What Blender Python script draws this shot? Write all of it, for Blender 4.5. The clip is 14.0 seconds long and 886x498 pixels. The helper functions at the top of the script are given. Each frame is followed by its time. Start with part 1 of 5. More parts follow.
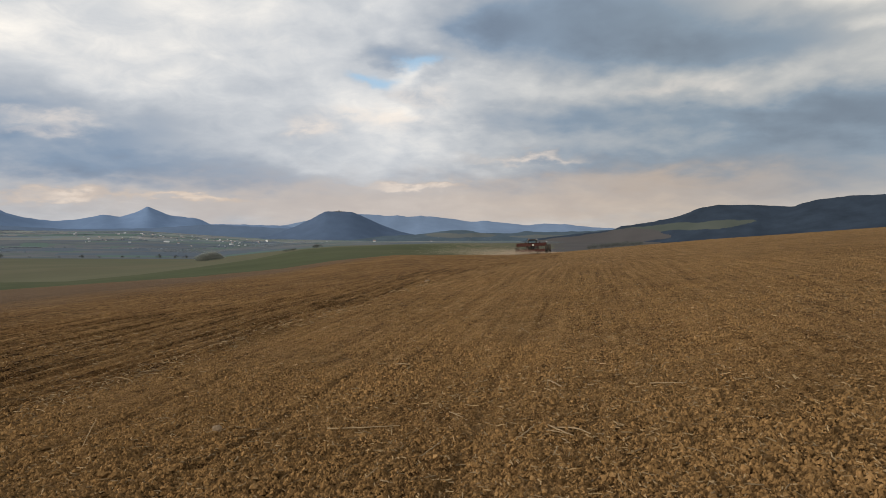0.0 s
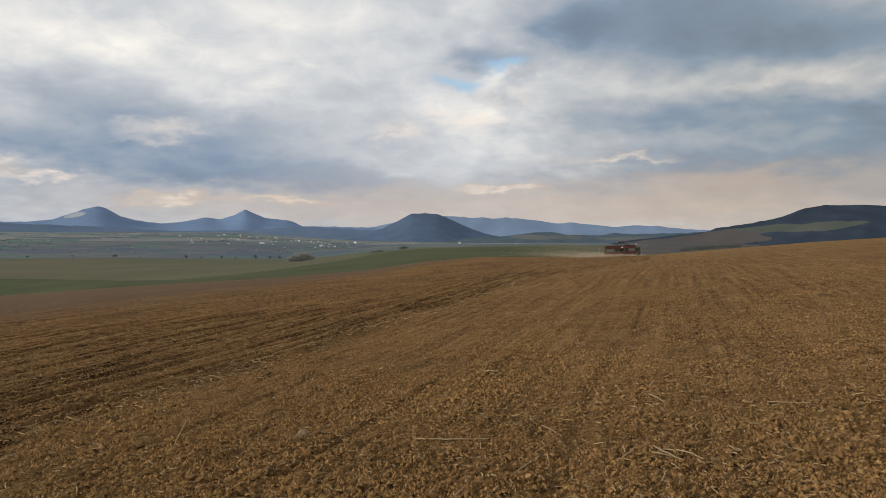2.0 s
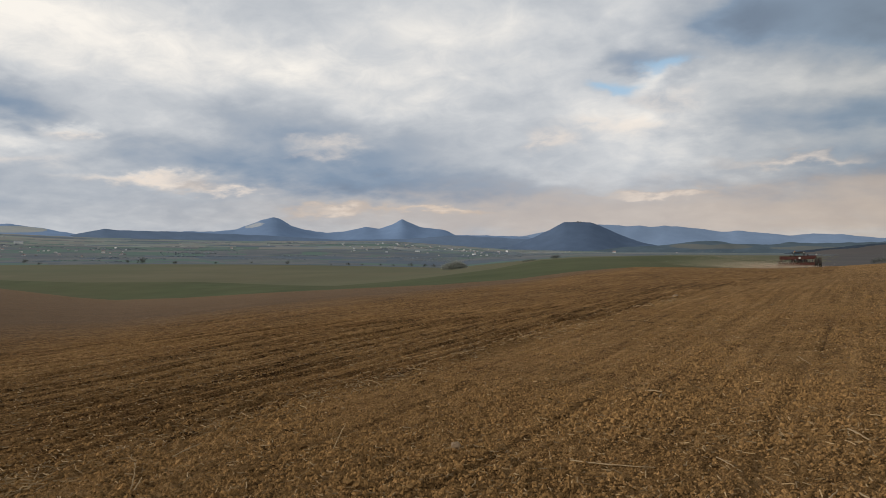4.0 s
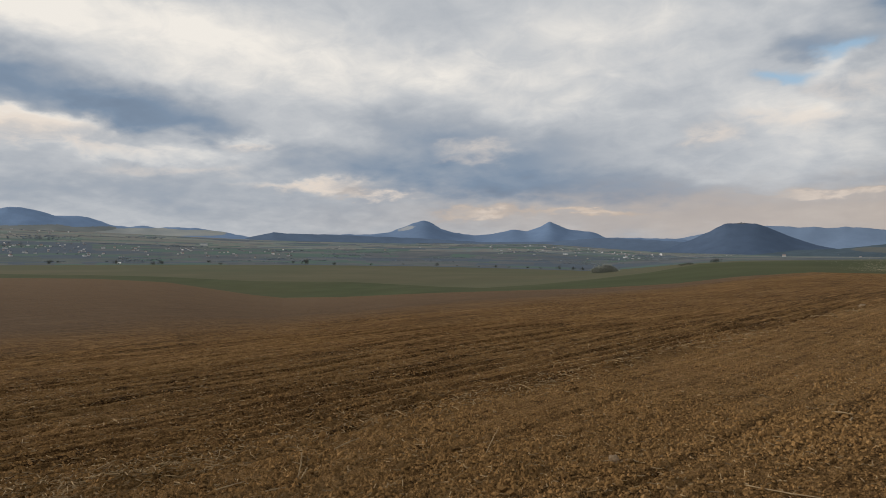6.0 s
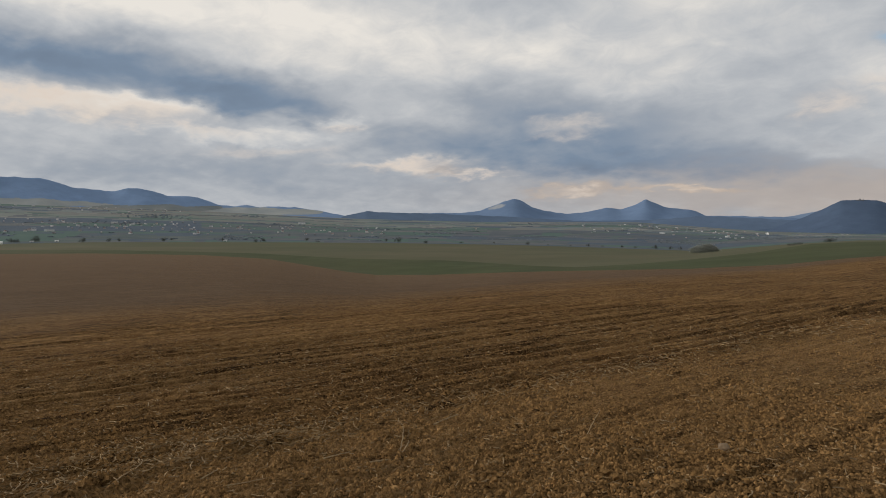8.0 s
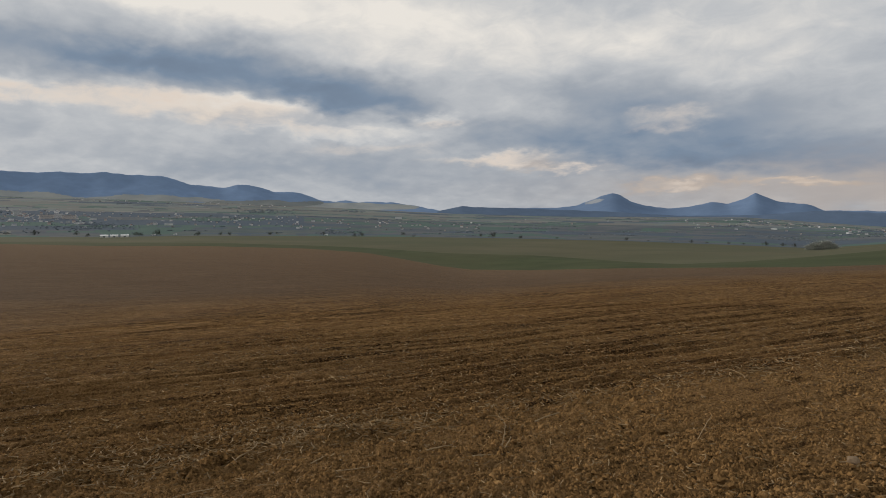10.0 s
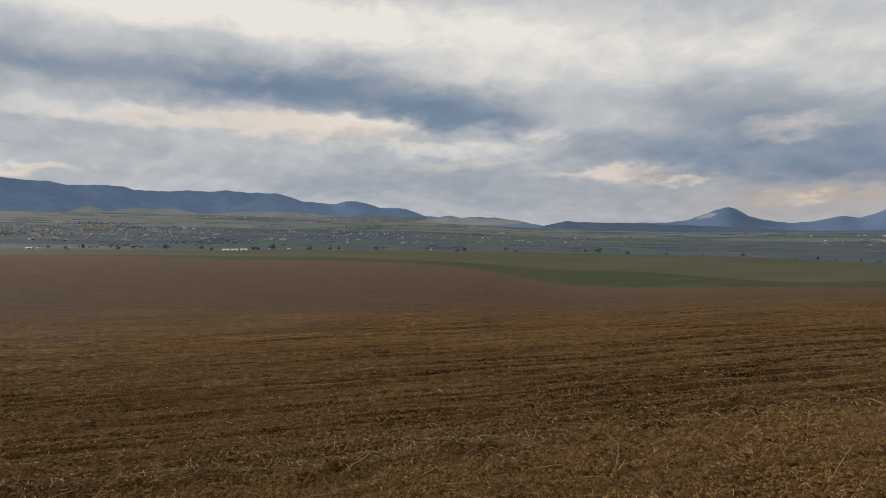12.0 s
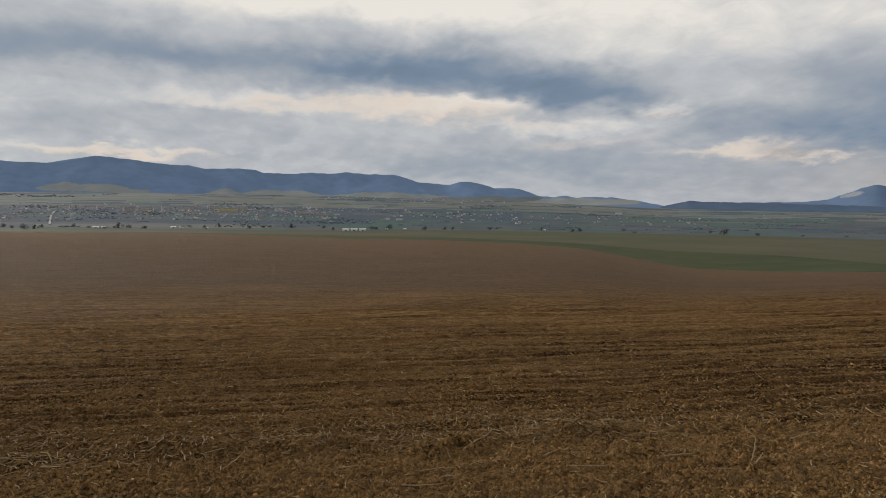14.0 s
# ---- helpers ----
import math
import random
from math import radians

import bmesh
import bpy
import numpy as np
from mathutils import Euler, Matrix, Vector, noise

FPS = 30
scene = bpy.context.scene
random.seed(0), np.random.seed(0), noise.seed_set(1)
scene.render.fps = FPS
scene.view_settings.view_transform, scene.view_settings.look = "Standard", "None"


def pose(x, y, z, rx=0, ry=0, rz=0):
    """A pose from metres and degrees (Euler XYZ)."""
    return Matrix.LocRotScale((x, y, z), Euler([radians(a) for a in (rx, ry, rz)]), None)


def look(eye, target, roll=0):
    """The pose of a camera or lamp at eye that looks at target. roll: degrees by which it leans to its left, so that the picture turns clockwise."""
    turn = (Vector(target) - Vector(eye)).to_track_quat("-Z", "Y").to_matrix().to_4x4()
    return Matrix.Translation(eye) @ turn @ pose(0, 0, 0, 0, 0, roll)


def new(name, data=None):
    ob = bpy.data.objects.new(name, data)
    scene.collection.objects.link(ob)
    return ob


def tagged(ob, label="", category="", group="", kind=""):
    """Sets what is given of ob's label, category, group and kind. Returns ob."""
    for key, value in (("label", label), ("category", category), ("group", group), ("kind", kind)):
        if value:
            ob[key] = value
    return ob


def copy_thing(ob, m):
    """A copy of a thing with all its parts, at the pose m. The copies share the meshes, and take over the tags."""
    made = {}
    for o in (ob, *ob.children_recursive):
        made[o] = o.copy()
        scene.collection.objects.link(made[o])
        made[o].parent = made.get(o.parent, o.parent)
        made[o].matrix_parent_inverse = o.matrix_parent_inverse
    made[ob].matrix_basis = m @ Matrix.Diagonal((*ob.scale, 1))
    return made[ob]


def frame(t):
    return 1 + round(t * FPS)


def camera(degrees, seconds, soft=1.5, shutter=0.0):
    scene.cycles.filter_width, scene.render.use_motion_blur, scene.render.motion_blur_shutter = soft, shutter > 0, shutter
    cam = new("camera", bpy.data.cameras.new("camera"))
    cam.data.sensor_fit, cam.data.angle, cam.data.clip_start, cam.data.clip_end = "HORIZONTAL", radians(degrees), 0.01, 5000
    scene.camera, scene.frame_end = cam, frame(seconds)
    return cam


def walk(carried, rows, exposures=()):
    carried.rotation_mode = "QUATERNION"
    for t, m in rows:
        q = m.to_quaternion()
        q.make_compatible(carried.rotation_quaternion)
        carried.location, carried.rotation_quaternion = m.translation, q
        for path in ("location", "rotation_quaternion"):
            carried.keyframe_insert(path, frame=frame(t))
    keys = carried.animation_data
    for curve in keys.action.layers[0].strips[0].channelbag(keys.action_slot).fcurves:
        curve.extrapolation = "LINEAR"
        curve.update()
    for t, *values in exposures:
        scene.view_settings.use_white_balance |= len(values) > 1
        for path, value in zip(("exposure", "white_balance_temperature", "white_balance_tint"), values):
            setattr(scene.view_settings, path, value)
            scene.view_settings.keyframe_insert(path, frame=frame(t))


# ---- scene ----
cam = camera(68.7, 14.0, 0.9)
METRES, EYE, TILT, LEAN, TURN = 0.939, 1.5, -1.1, -5.14, 0.0
ROWS = [
    (0.0, 0.0, 0.0, 0.0, -0.05, -0.61, 5.14),
    (0.5, -0.0061, 0.0847, -0.0026, 1.5, -0.42, 5.12),
    (1.0, -0.027, 0.1701, -0.0055, 3.3, -0.25, 5.07),
    (1.5, -0.0446, 0.2478, -0.001, 5.19, -0.05, 5.02),
    (2.0, -0.0617, 0.3171, 0.0058, 7.47, 0.22, 4.95),
    (2.5, -0.079, 0.3765, 0.011, 10.15, 0.56, 4.87),
    (3.0, -0.0991, 0.4269, 0.0154, 13.37, 1.01, 4.73),
    (3.5, -0.1187, 0.4731, 0.0181, 17.07, 1.56, 4.57),
    (6.0, -0.2421, 0.5782, 0.031, 33.82, 3.23, 3.62),
    (6.5, -0.2643, 0.5759, 0.0319, 35.99, 3.14, 3.45),
    (7.0, -0.285, 0.5692, 0.0346, 37.71, 2.9, 3.34),
    (7.5, -0.3105, 0.5613, 0.0383, 39.44, 2.43, 3.24),
    (8.0, -0.3331, 0.5511, 0.0385, 41.8, 1.8, 3.08),
    (10.5, -0.4108, 0.4914, 0.0446, 52.19, 2.23, 2.22),
    (11.0, -0.4201, 0.4742, 0.0455, 54.43, 2.78, 2.04),
    (11.5, -0.4258, 0.4579, 0.0448, 56.81, 3.2, 1.84),
    (12.0, -0.4317, 0.4428, 0.0421, 59.16, 3.41, 1.66),
    (12.5, -0.441, 0.4255, 0.0389, 61.54, 3.33, 1.45),
    (13.0, -0.4537, 0.4071, 0.0378, 64.03, 2.96, 1.24),
    (13.5, -0.4677, 0.3854, 0.0368, 66.52, 2.43, 1.03),
    (14.0, -0.4787, 0.3643, 0.0357, 69.14, 1.89, 0.8),
]
walk(cam, [(t, pose(0, 0, EYE, TILT, LEAN, TURN) @ pose(METRES * x, METRES * y, METRES * z, 90 + pitch, roll, yaw)) for t, x, y, z, yaw, pitch, roll in ROWS],
     [(0, .12), (3, .08), (6, -.1), (8, -.2), (14, -.2)])

# ---------------------------------------------------------------- sky and sun
SUN_AZ, SUN_EL = 114.0, 19.0     # azimuths run anticlockwise from +y, in degrees
world = bpy.data.worlds.new("sky")
scene.world = world
world.use_nodes = True
WN, WL = world.node_tree.nodes, world.node_tree.links
WN.clear()


def plug(tree, sock, value):
    if hasattr(value, "is_output"):
        tree.links.new(value, sock)
    else:
        sock.default_value = value


def math_node(tree, op, a, b=0.0, c=0.0, clamp=False):
    n = tree.nodes.new("ShaderNodeMath")
    n.operation, n.use_clamp = op, clamp
    for s, v in zip(n.inputs, (a, b, c)):
        plug(tree, s, v)
    return n.outputs[0]


def vec_node(tree, op, a, b=(0, 0, 0), c=(0, 0, 0)):
    n = tree.nodes.new("ShaderNodeVectorMath")
    n.operation = op
    for s, v in zip(n.inputs, (a, b, c)):
        plug(tree, s, v)
    return n.outputs["Value"] if op in ("DOT_PRODUCT", "LENGTH") else n.outputs[0]


def noise_node(tree, vector, scale, detail=4.0, rough=0.55, distort=0.0):
    n = tree.nodes.new("ShaderNodeTexNoise")
    if vector is not None:
        tree.links.new(vector, n.inputs["Vector"])
    for k, v in (("Scale", scale), ("Detail", detail), ("Roughness", rough), ("Distortion", distort)):
        n.inputs[k].default_value = v
    return n


def ramp_node(tree, fac, stops):
    n = tree.nodes.new("ShaderNodeValToRGB")
    while len(n.color_ramp.elements) < len(stops):
        n.color_ramp.elements.new(0.5)
    for e, (p, c) in zip(n.color_ramp.elements, stops):
        e.position, e.color = p, (*c, 1)
    tree.links.new(fac, n.inputs[0])
    return n.outputs[0]


def mix_node(tree, fac, a, b, blend="MIX"):
    n = tree.nodes.new("ShaderNodeMix")
    n.data_type, n.blend_type = "RGBA", blend
    plug(tree, n.inputs[0], fac)
    for s, v in ((n.inputs[6], a), (n.inputs[7], b)):
        plug(tree, s, v if hasattr(v, "is_output") else (*v, 1))
    return n.outputs[2]


# cloud masses: azimuth, elevation, half widths in degrees, strength
DARK_CLOUDS = [
    (-12.5, 17.2, 13, 3.7, .42), (-25, 14.2, 10, 2.0, .36), (-24, 8.6, 13, 4.0, .13), (6, 3.4, 60, 4.6, .13), (-3.5, 16.6, 4, 1.8, .20), (3.5, 14.7, 3.6, .8, .20), (-33, 8.6, 11, 2.4, .40), (-13, 9.4, 12, 1.6, .24), (-20, 4.2, 15, 2.6, .30),
    (20, 4.6, 10, 1.5, .20), (31, 6.0, 9, 2.2, .25), (27, 8.6, 7, 1.8, .18), (70, 12.2, 10, 1.8, .36), (59, 10.4, 7, 1.6, .42), (53, 9.2, 3, .9, .20),
    (36, 9.6, 6, 2.0, .15), (43, 6.8, 6, 1.5, .15), (98, 12.6, 14, 1.5, .26), (82, 12.0, 9, 1.5, .16), (92, 7.2, 12, 1.0, .06), (62, 4.2, 12, 1.4, .08),
]
LIGHT_CLOUDS = [
    (34, 14.6, 5, 1.6, .18), (6.6, 10.6, 4, 1.5, .22), (2.0, 13.0, 2.2, .9, .24), (3.5, 8.4, 5, 1.8, .14), (-24, 12.0, 10, .8, .05), (-35, 14.4, 4, .6, .16), (-33, 17.6, 4, 1.2, .22),
    (18, 17.5, 10, 2.6, .16), (63, 17.2, 15, 2.4, .34), (44, 15, 10, 2.8, .26), (24, 13, 8, 2.0, .12), (67, 9.2, 6, .6, .26), (59, 7.3, 6, .6, .20), (50.2, 8.5, 1.8, .45, .22),
    (45.5, 4.8, 5, .5, .20), (30, 8.0, 3.5, .8, .16), (86, 9.2, 8, .8, .24), (72, 9.0, 6, .8, .28), (97, 5.0, 9, .4, .22), (82, 17.6, 18, 1.8, .34), (56, 13.6, 8, 1.2, .12), (6, 5.6, 12, 1.6, .10),
]
WARM_CLOUDS = [(-8, 6.1, 6, .35, .35), (2, 4.0, 6, .35, .5), (30, 2.6, 4, .5, .75), (21.5, 2.6, 4, .35, .75), (-20, 4.2, 9, .9, .3), (45, 4.7, 5, .45, .5), (41.5, 4.2, 2.5, .4, .6),
               (74, 9, 7, .8, .3), (68, 8.6, 5, .6, .35), (96, 4.8, 8, .4, .4), (2, 2.0, 34, 2.6, .95), (-22, 3.5, 16, 2.4, .25)]
# bright cream edges of cloud
CREAM_CLOUDS = [(69.5, 8.9, 6, .7, .65), (64, 7.6, 5, .5, .6), (57, 6.0, 5, .5, .35), (50, 8.1, 1.8, .35, .6), (45, 4.9, 4, .45, .8), (38.5, 4.0, 3, .35, .75), (29.8, 2.5, 2.2, .35, .6), (22, 2.6, 2.6, .3, .5),
                (11.8, 8.4, 1.6, .8, .6), (5.7, 9.6, 4, .8, .5), (30.3, 8.3, 2.6, .6, .45), (73.4, 9.6, 4, .6, .7), (80, 9.1, 6, .6, .7), (93.5, 4.9, 6, .35, .9), (98.5, 5.2, 4, .3, .8), (87, 8.9, 5, .6, .55),
                (-8, 6.0, 3, .25, .6), (2.8, 3.9, 3.5, .3, .6), (1.8, 11.6, 2.4, .7, .4), (-20, 11.6, 5, .4, .22), (31, 7.2, 2, .5, .4)]
BLUE_GAPS = [(5.8, 12.9, 2.4, .45, .8), (1.6, 14.2, .9, .7, .75)]


def build_sky():
    t = world.node_tree
    d = t.nodes.new("ShaderNodeTexCoord").outputs["Generated"]
    sep = t.nodes.new("ShaderNodeSeparateXYZ")
    t.links.new(d, sep.inputs[0])
    x, y, z = sep.outputs
    az = math_node(t, "MULTIPLY", math_node(t, "ARCTAN2", math_node(t, "MULTIPLY", x, -1.0), y), 57.2958)
    el = math_node(t, "MULTIPLY", math_node(t, "ARCSINE", z), 57.2958)
    # cloud layer seen in perspective: flattened towards the horizon
    low = math_node(t, "ADD", math_node(t, "MAXIMUM", z, 0.0), 0.30)
    flat = t.nodes.new("ShaderNodeCombineXYZ")
    plug(t, flat.inputs[0], math_node(t, "DIVIDE", x, low))
    plug(t, flat.inputs[1], math_node(t, "DIVIDE", y, low))
    flat = flat.outputs[0]
    n1 = noise_node(t, flat, 1.6, 5, 0.50, 0.1)
    n2 = noise_node(t, flat, 4.5, 5, 0.52, 0.2)
    n3 = noise_node(t, flat, 13.0, 4, 0.5, 0.1)
    # warped azimuth and elevation for ragged outlines
    ae = t.nodes.new("ShaderNodeCombineXYZ")
    plug(t, ae.inputs[0], az)
    plug(t, ae.inputs[1], el)
    warp = vec_node(t, "SUBTRACT", n2.outputs["Color"], (.5, .5, .5))
    warp2 = vec_node(t, "SUBTRACT", n3.outputs["Color"], (.5, .5, .5))
    p = vec_node(t, "MULTIPLY_ADD", warp, (9, 3.6, 0), ae.outputs[0])
    p = vec_node(t, "MULTIPLY_ADD", warp2, (2.4, 1.2, 0), p)

    def blobs(table, start):
        acc = start
        for a, e, sa, se, amp in table:
            q = vec_node(t, "MULTIPLY_ADD", p, (1 / sa, 1 / se, 0), (-a / sa, -e / se, 0))
            g = math_node(t, "POWER", 0.3679, math_node(t, "POWER", vec_node(t, "DOT_PRODUCT", q, q), 1.4))
            acc = math_node(t, "MULTIPLY_ADD", g, amp, acc)
        return acc

    level = math_node(t, "MULTIPLY_ADD", n1.outputs["Fac"], 0.34, 0.45)
    level = math_node(t, "MULTIPLY_ADD", n2.outputs["Fac"], 0.24, math_node(t, "SUBTRACT", level, 0.12))
    level = math_node(t, "MULTIPLY_ADD", n3.outputs["Fac"], 0.10, math_node(t, "SUBTRACT", level, 0.05))
    level = blobs(LIGHT_CLOUDS, level)
    level = math_node(t, "SUBTRACT", level, blobs(DARK_CLOUDS, 0.0))
    n4 = noise_node(t, flat, 9.0, 8, 0.64, 0.6)
    lit = math_node(t, "MULTIPLY_ADD", level, 2.0, -.75, clamp=True)
    puff = math_node(t, "MULTIPLY_ADD", n4.outputs["Fac"], .46, -.23)
    level = math_node(t, "MULTIPLY_ADD", puff, lit, level)
    cloud = ramp_node(t, level, [(0.0, (.140, .180, .250)), (.26, (.226, .298, .400)), (.48, (.400, .438, .492)), (.68, (.600, .616, .636)), (1.0, (.93, .885, .82))])
    warm = math_node(t, "MULTIPLY", blobs(WARM_CLOUDS, 0.0), 0.62, clamp=True)
    cloud = mix_node(t, warm, cloud, (.575, .460, .370))
    # greyer cloud away from the evening side
    dull = math_node(t, "MULTIPLY_ADD", az, -1 / 22, .15, clamp=True)
    cloud = mix_node(t, dull, cloud, mix_node(t, 1.0, cloud, (1.05, 1.0, .91), "MULTIPLY"))
    cream = math_node(t, "MULTIPLY", blobs(CREAM_CLOUDS, 0.0), math_node(t, "MULTIPLY_ADD", n4.outputs["Fac"], 3.2, -.85, clamp=True), clamp=True)
    cloud = mix_node(t, cream, cloud, (.83, .725, .635))
    sky = t.nodes.new("ShaderNodeTexSky")
    sky.sky_type, sky.sun_disc = "NISHITA", False
    sky.sun_elevation, sky.sun_rotation = radians(SUN_EL), radians(-SUN_AZ)
    blue = mix_node(t, 1.0, sky.outputs[0], (.10, .10, .10), "MULTIPLY")
    gap = math_node(t, "MULTIPLY", blobs(BLUE_GAPS, 0.0), 1.0, clamp=True)
    colour = mix_node(t, gap, cloud, mix_node(t, 0.35, (.42, .66, .90), blue))
    bg = t.nodes.new("ShaderNodeBackground")
    t.links.new(colour, bg.inputs[0])
    bg.inputs[1].default_value = 1.0
    t.links.new(bg.outputs[0], t.nodes.new("ShaderNodeOutputWorld").inputs[0])


build_sky()


def compass(az, r, z=0.0):
    return Vector((-math.sin(radians(az)) * r, math.cos(radians(az)) * r, z))


sun_lamp = bpy.data.lights.new("sun", "SUN")
sun_lamp.energy, sun_lamp.angle, sun_lamp.color = 2.2, radians(9), (1.0, .92, .80)
sun = new("sun", sun_lamp)
sun.matrix_world = look(compass(SUN_AZ, 60, 60 * math.tan(radians(SUN_EL))), (0, 0, 0))

# ---------------------------------------------------------------- materials


def mat(name, stops, scale, rough=0.9, bump=0.0, bump_scale=None, second=None, metal=0.0, island=0.0, spec=0.3, detail=6.0):
    """Noise-coloured surface: stops of a ramp at one scale (per metre), a second tint at another scale, bump, and variation from piece to piece."""
    m = bpy.data.materials.new(name)
    m.use_nodes = True
    t = m.node_tree
    b = t.nodes["Principled BSDF"]
    co = t.nodes.new("ShaderNodeTexCoord").outputs["Object"]
    n = noise_node(t, co, scale, detail, 0.6)
    colour = ramp_node(t, n.outputs["Fac"], stops)
    if second:
        tint, s2, amount = second
        f = noise_node(t, co, s2, 4, 0.55)
        f = math_node(t, "MULTIPLY_ADD", f.outputs["Fac"], 3.0, -1.1, clamp=True)
        colour = mix_node(t, math_node(t, "MULTIPLY", f, amount), colour, tint)
    if island:
        g = t.nodes.new("ShaderNodeNewGeometry").outputs["Random Per Island"]
        hsv = t.nodes.new("ShaderNodeHueSaturation")
        plug(t, hsv.inputs["Value"], math_node(t, "MULTIPLY_ADD", g, island, 1 - island / 2))
        t.links.new(colour, hsv.inputs["Color"])
        colour = hsv.outputs[0]
    t.links.new(colour, b.inputs["Base Color"])
    b.inputs["Roughness"].default_value, b.inputs["Metallic"].default_value = rough, metal
    b.inputs["Specular IOR Level"].default_value = spec
    if bump:
        k = t.nodes.new("ShaderNodeBump")
        k.inputs["Distance"].default_value = bump
        h = noise_node(t, co, bump_scale or scale * 3, 5, 0.65)
        t.links.new(h.outputs["Fac"], k.inputs["Height"])
        t.links.new(k.outputs[0], b.inputs["Normal"])
    return m


# furrows: metres from the line of the last pass, width, strength of coloured-in shade
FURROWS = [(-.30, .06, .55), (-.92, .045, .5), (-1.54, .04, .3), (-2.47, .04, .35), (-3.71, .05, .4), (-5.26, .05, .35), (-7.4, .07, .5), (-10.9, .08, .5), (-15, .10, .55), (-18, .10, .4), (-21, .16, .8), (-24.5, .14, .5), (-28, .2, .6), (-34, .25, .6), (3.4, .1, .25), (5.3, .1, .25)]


def soil_material(name, dark, mid, light, streak, hazy_far=None):
    """Crumbly earth: fine grain, moist and dry patches, streaks along the rows, and shade coloured into furrows."""
    m = bpy.data.materials.new(name)
    m.use_nodes = True
    t = m.node_tree
    b = t.nodes["Principled BSDF"]
    co = t.nodes.new("ShaderNodeTexCoord").outputs["Object"]
    row = t.nodes.new("ShaderNodeCombineXYZ")
    plug(t, row.inputs[0], math_node(t, "MULTIPLY", vec_node(t, "DOT_PRODUCT", co, (.976, -.217, 0)), 6.0))
    plug(t, row.inputs[1], math_node(t, "MULTIPLY", vec_node(t, "DOT_PRODUCT", co, (.217, .976, 0)), .16))
    fine = noise_node(t, co, 34, 6, .70).outputs["Fac"]
    mid_n = noise_node(t, co, 5.5, 5, .65).outputs["Fac"]
    rows = noise_node(t, row.outputs[0], 1.0, 5, .72).outputs["Fac"]
    broad = noise_node(t, co, .16, 4, .6).outputs["Fac"]
    v = math_node(t, "MULTIPLY_ADD", fine, 1.12, -.545)
    v = math_node(t, "MULTIPLY_ADD", mid_n, .60, math_node(t, "ADD", v, .20))
    v = math_node(t, "MULTIPLY_ADD", rows, streak, math_node(t, "SUBTRACT", v, streak * .5))
    v = math_node(t, "MULTIPLY_ADD", broad, .22, math_node(t, "SUBTRACT", v, .11))
    clump = noise_node(t, co, 1.5, 5, .75).outputs["Fac"]
    v = math_node(t, "MULTIPLY_ADD", clump, .34, math_node(t, "SUBTRACT", v, .17))
    c = ramp_node(t, v, [(.28, dark), (.51, mid), (.76, light)])
    red = noise_node(t, co, .35, 3, .6).outputs["Fac"]
    red = math_node(t, "MULTIPLY_ADD", red, 2.4, -1.0, clamp=True)
    c = mix_node(t, math_node(t, "MULTIPLY", red, .28), c, (mid[0] * 1.08, mid[1] * .90, mid[2] * .78))
    # furrows of the last pass: their shade is put into the colour
    sp = t.nodes.new("ShaderNodeSeparateXYZ")
    t.links.new(co, sp.inputs[0])
    y = sp.outputs[1]
    line = math_node(t, "MULTIPLY_ADD", math_node(t, "MULTIPLY", y, y), .0014, math_node(t, "MULTIPLY_ADD", y, .2, -6.2))
    side = math_node(t, "MULTIPLY", math_node(t, "SUBTRACT", sp.outputs[0], line), .97)
    straight = side
    side = math_node(t, "ADD", side, math_node(t, "MULTIPLY_ADD", noise_node(t, co, .5, 3).outputs["Fac"], .3, -.15))
    furrow_shade = None
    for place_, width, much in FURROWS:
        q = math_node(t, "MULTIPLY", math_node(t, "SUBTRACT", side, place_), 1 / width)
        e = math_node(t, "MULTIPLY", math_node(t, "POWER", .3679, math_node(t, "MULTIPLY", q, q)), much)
        furrow_shade = e if furrow_shade is None else math_node(t, "MAXIMUM", furrow_shade, e)
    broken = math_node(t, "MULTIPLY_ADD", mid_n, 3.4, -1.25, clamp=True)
    c = mix_node(t, math_node(t, "MULTIPLY", furrow_shade, broken), c, (dark[0] * .8, dark[1] * .8, dark[2] * .8))
    if hazy_far:                   # further off the field is finer, dust haze put into its paler, duller colour
        away = math_node(t, "SUBTRACT", math_node(t, "MULTIPLY_ADD", y, .22, -6.2), sp.outputs[0])
        away = math_node(t, "MULTIPLY_ADD", noise_node(t, co, .09, 5, .6).outputs["Fac"], 22.0, math_node(t, "SUBTRACT", away, 11.0))
        away = math_node(t, "MULTIPLY_ADD", away, 1 / 16, -20 / 16, clamp=True)
        even = ramp_node(t, v, [(.2, tuple(k * .62 for k in hazy_far)), (.5, hazy_far), (.8, tuple(k * 1.45 for k in hazy_far))])
        c = mix_node(t, math_node(t, "MULTIPLY", away, .97), c, even)
    t.links.new(c, b.inputs["Base Color"])
    b.inputs["Roughness"].default_value, b.inputs["Specular IOR Level"].default_value = .96, .06
    k = t.nodes.new("ShaderNodeBump")
    k.inputs["Distance"].default_value = .10
    if hazy_far:
        # row bottoms are darkened in colour too, standing for their shade
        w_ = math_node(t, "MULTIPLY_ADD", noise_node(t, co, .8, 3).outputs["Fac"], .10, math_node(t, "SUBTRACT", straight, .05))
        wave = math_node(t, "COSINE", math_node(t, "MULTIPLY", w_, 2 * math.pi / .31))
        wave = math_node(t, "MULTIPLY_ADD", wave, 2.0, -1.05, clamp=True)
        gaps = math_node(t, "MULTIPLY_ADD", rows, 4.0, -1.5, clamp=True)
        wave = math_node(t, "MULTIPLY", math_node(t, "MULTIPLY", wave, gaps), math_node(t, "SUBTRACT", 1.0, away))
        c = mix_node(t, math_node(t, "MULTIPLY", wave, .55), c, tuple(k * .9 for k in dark))
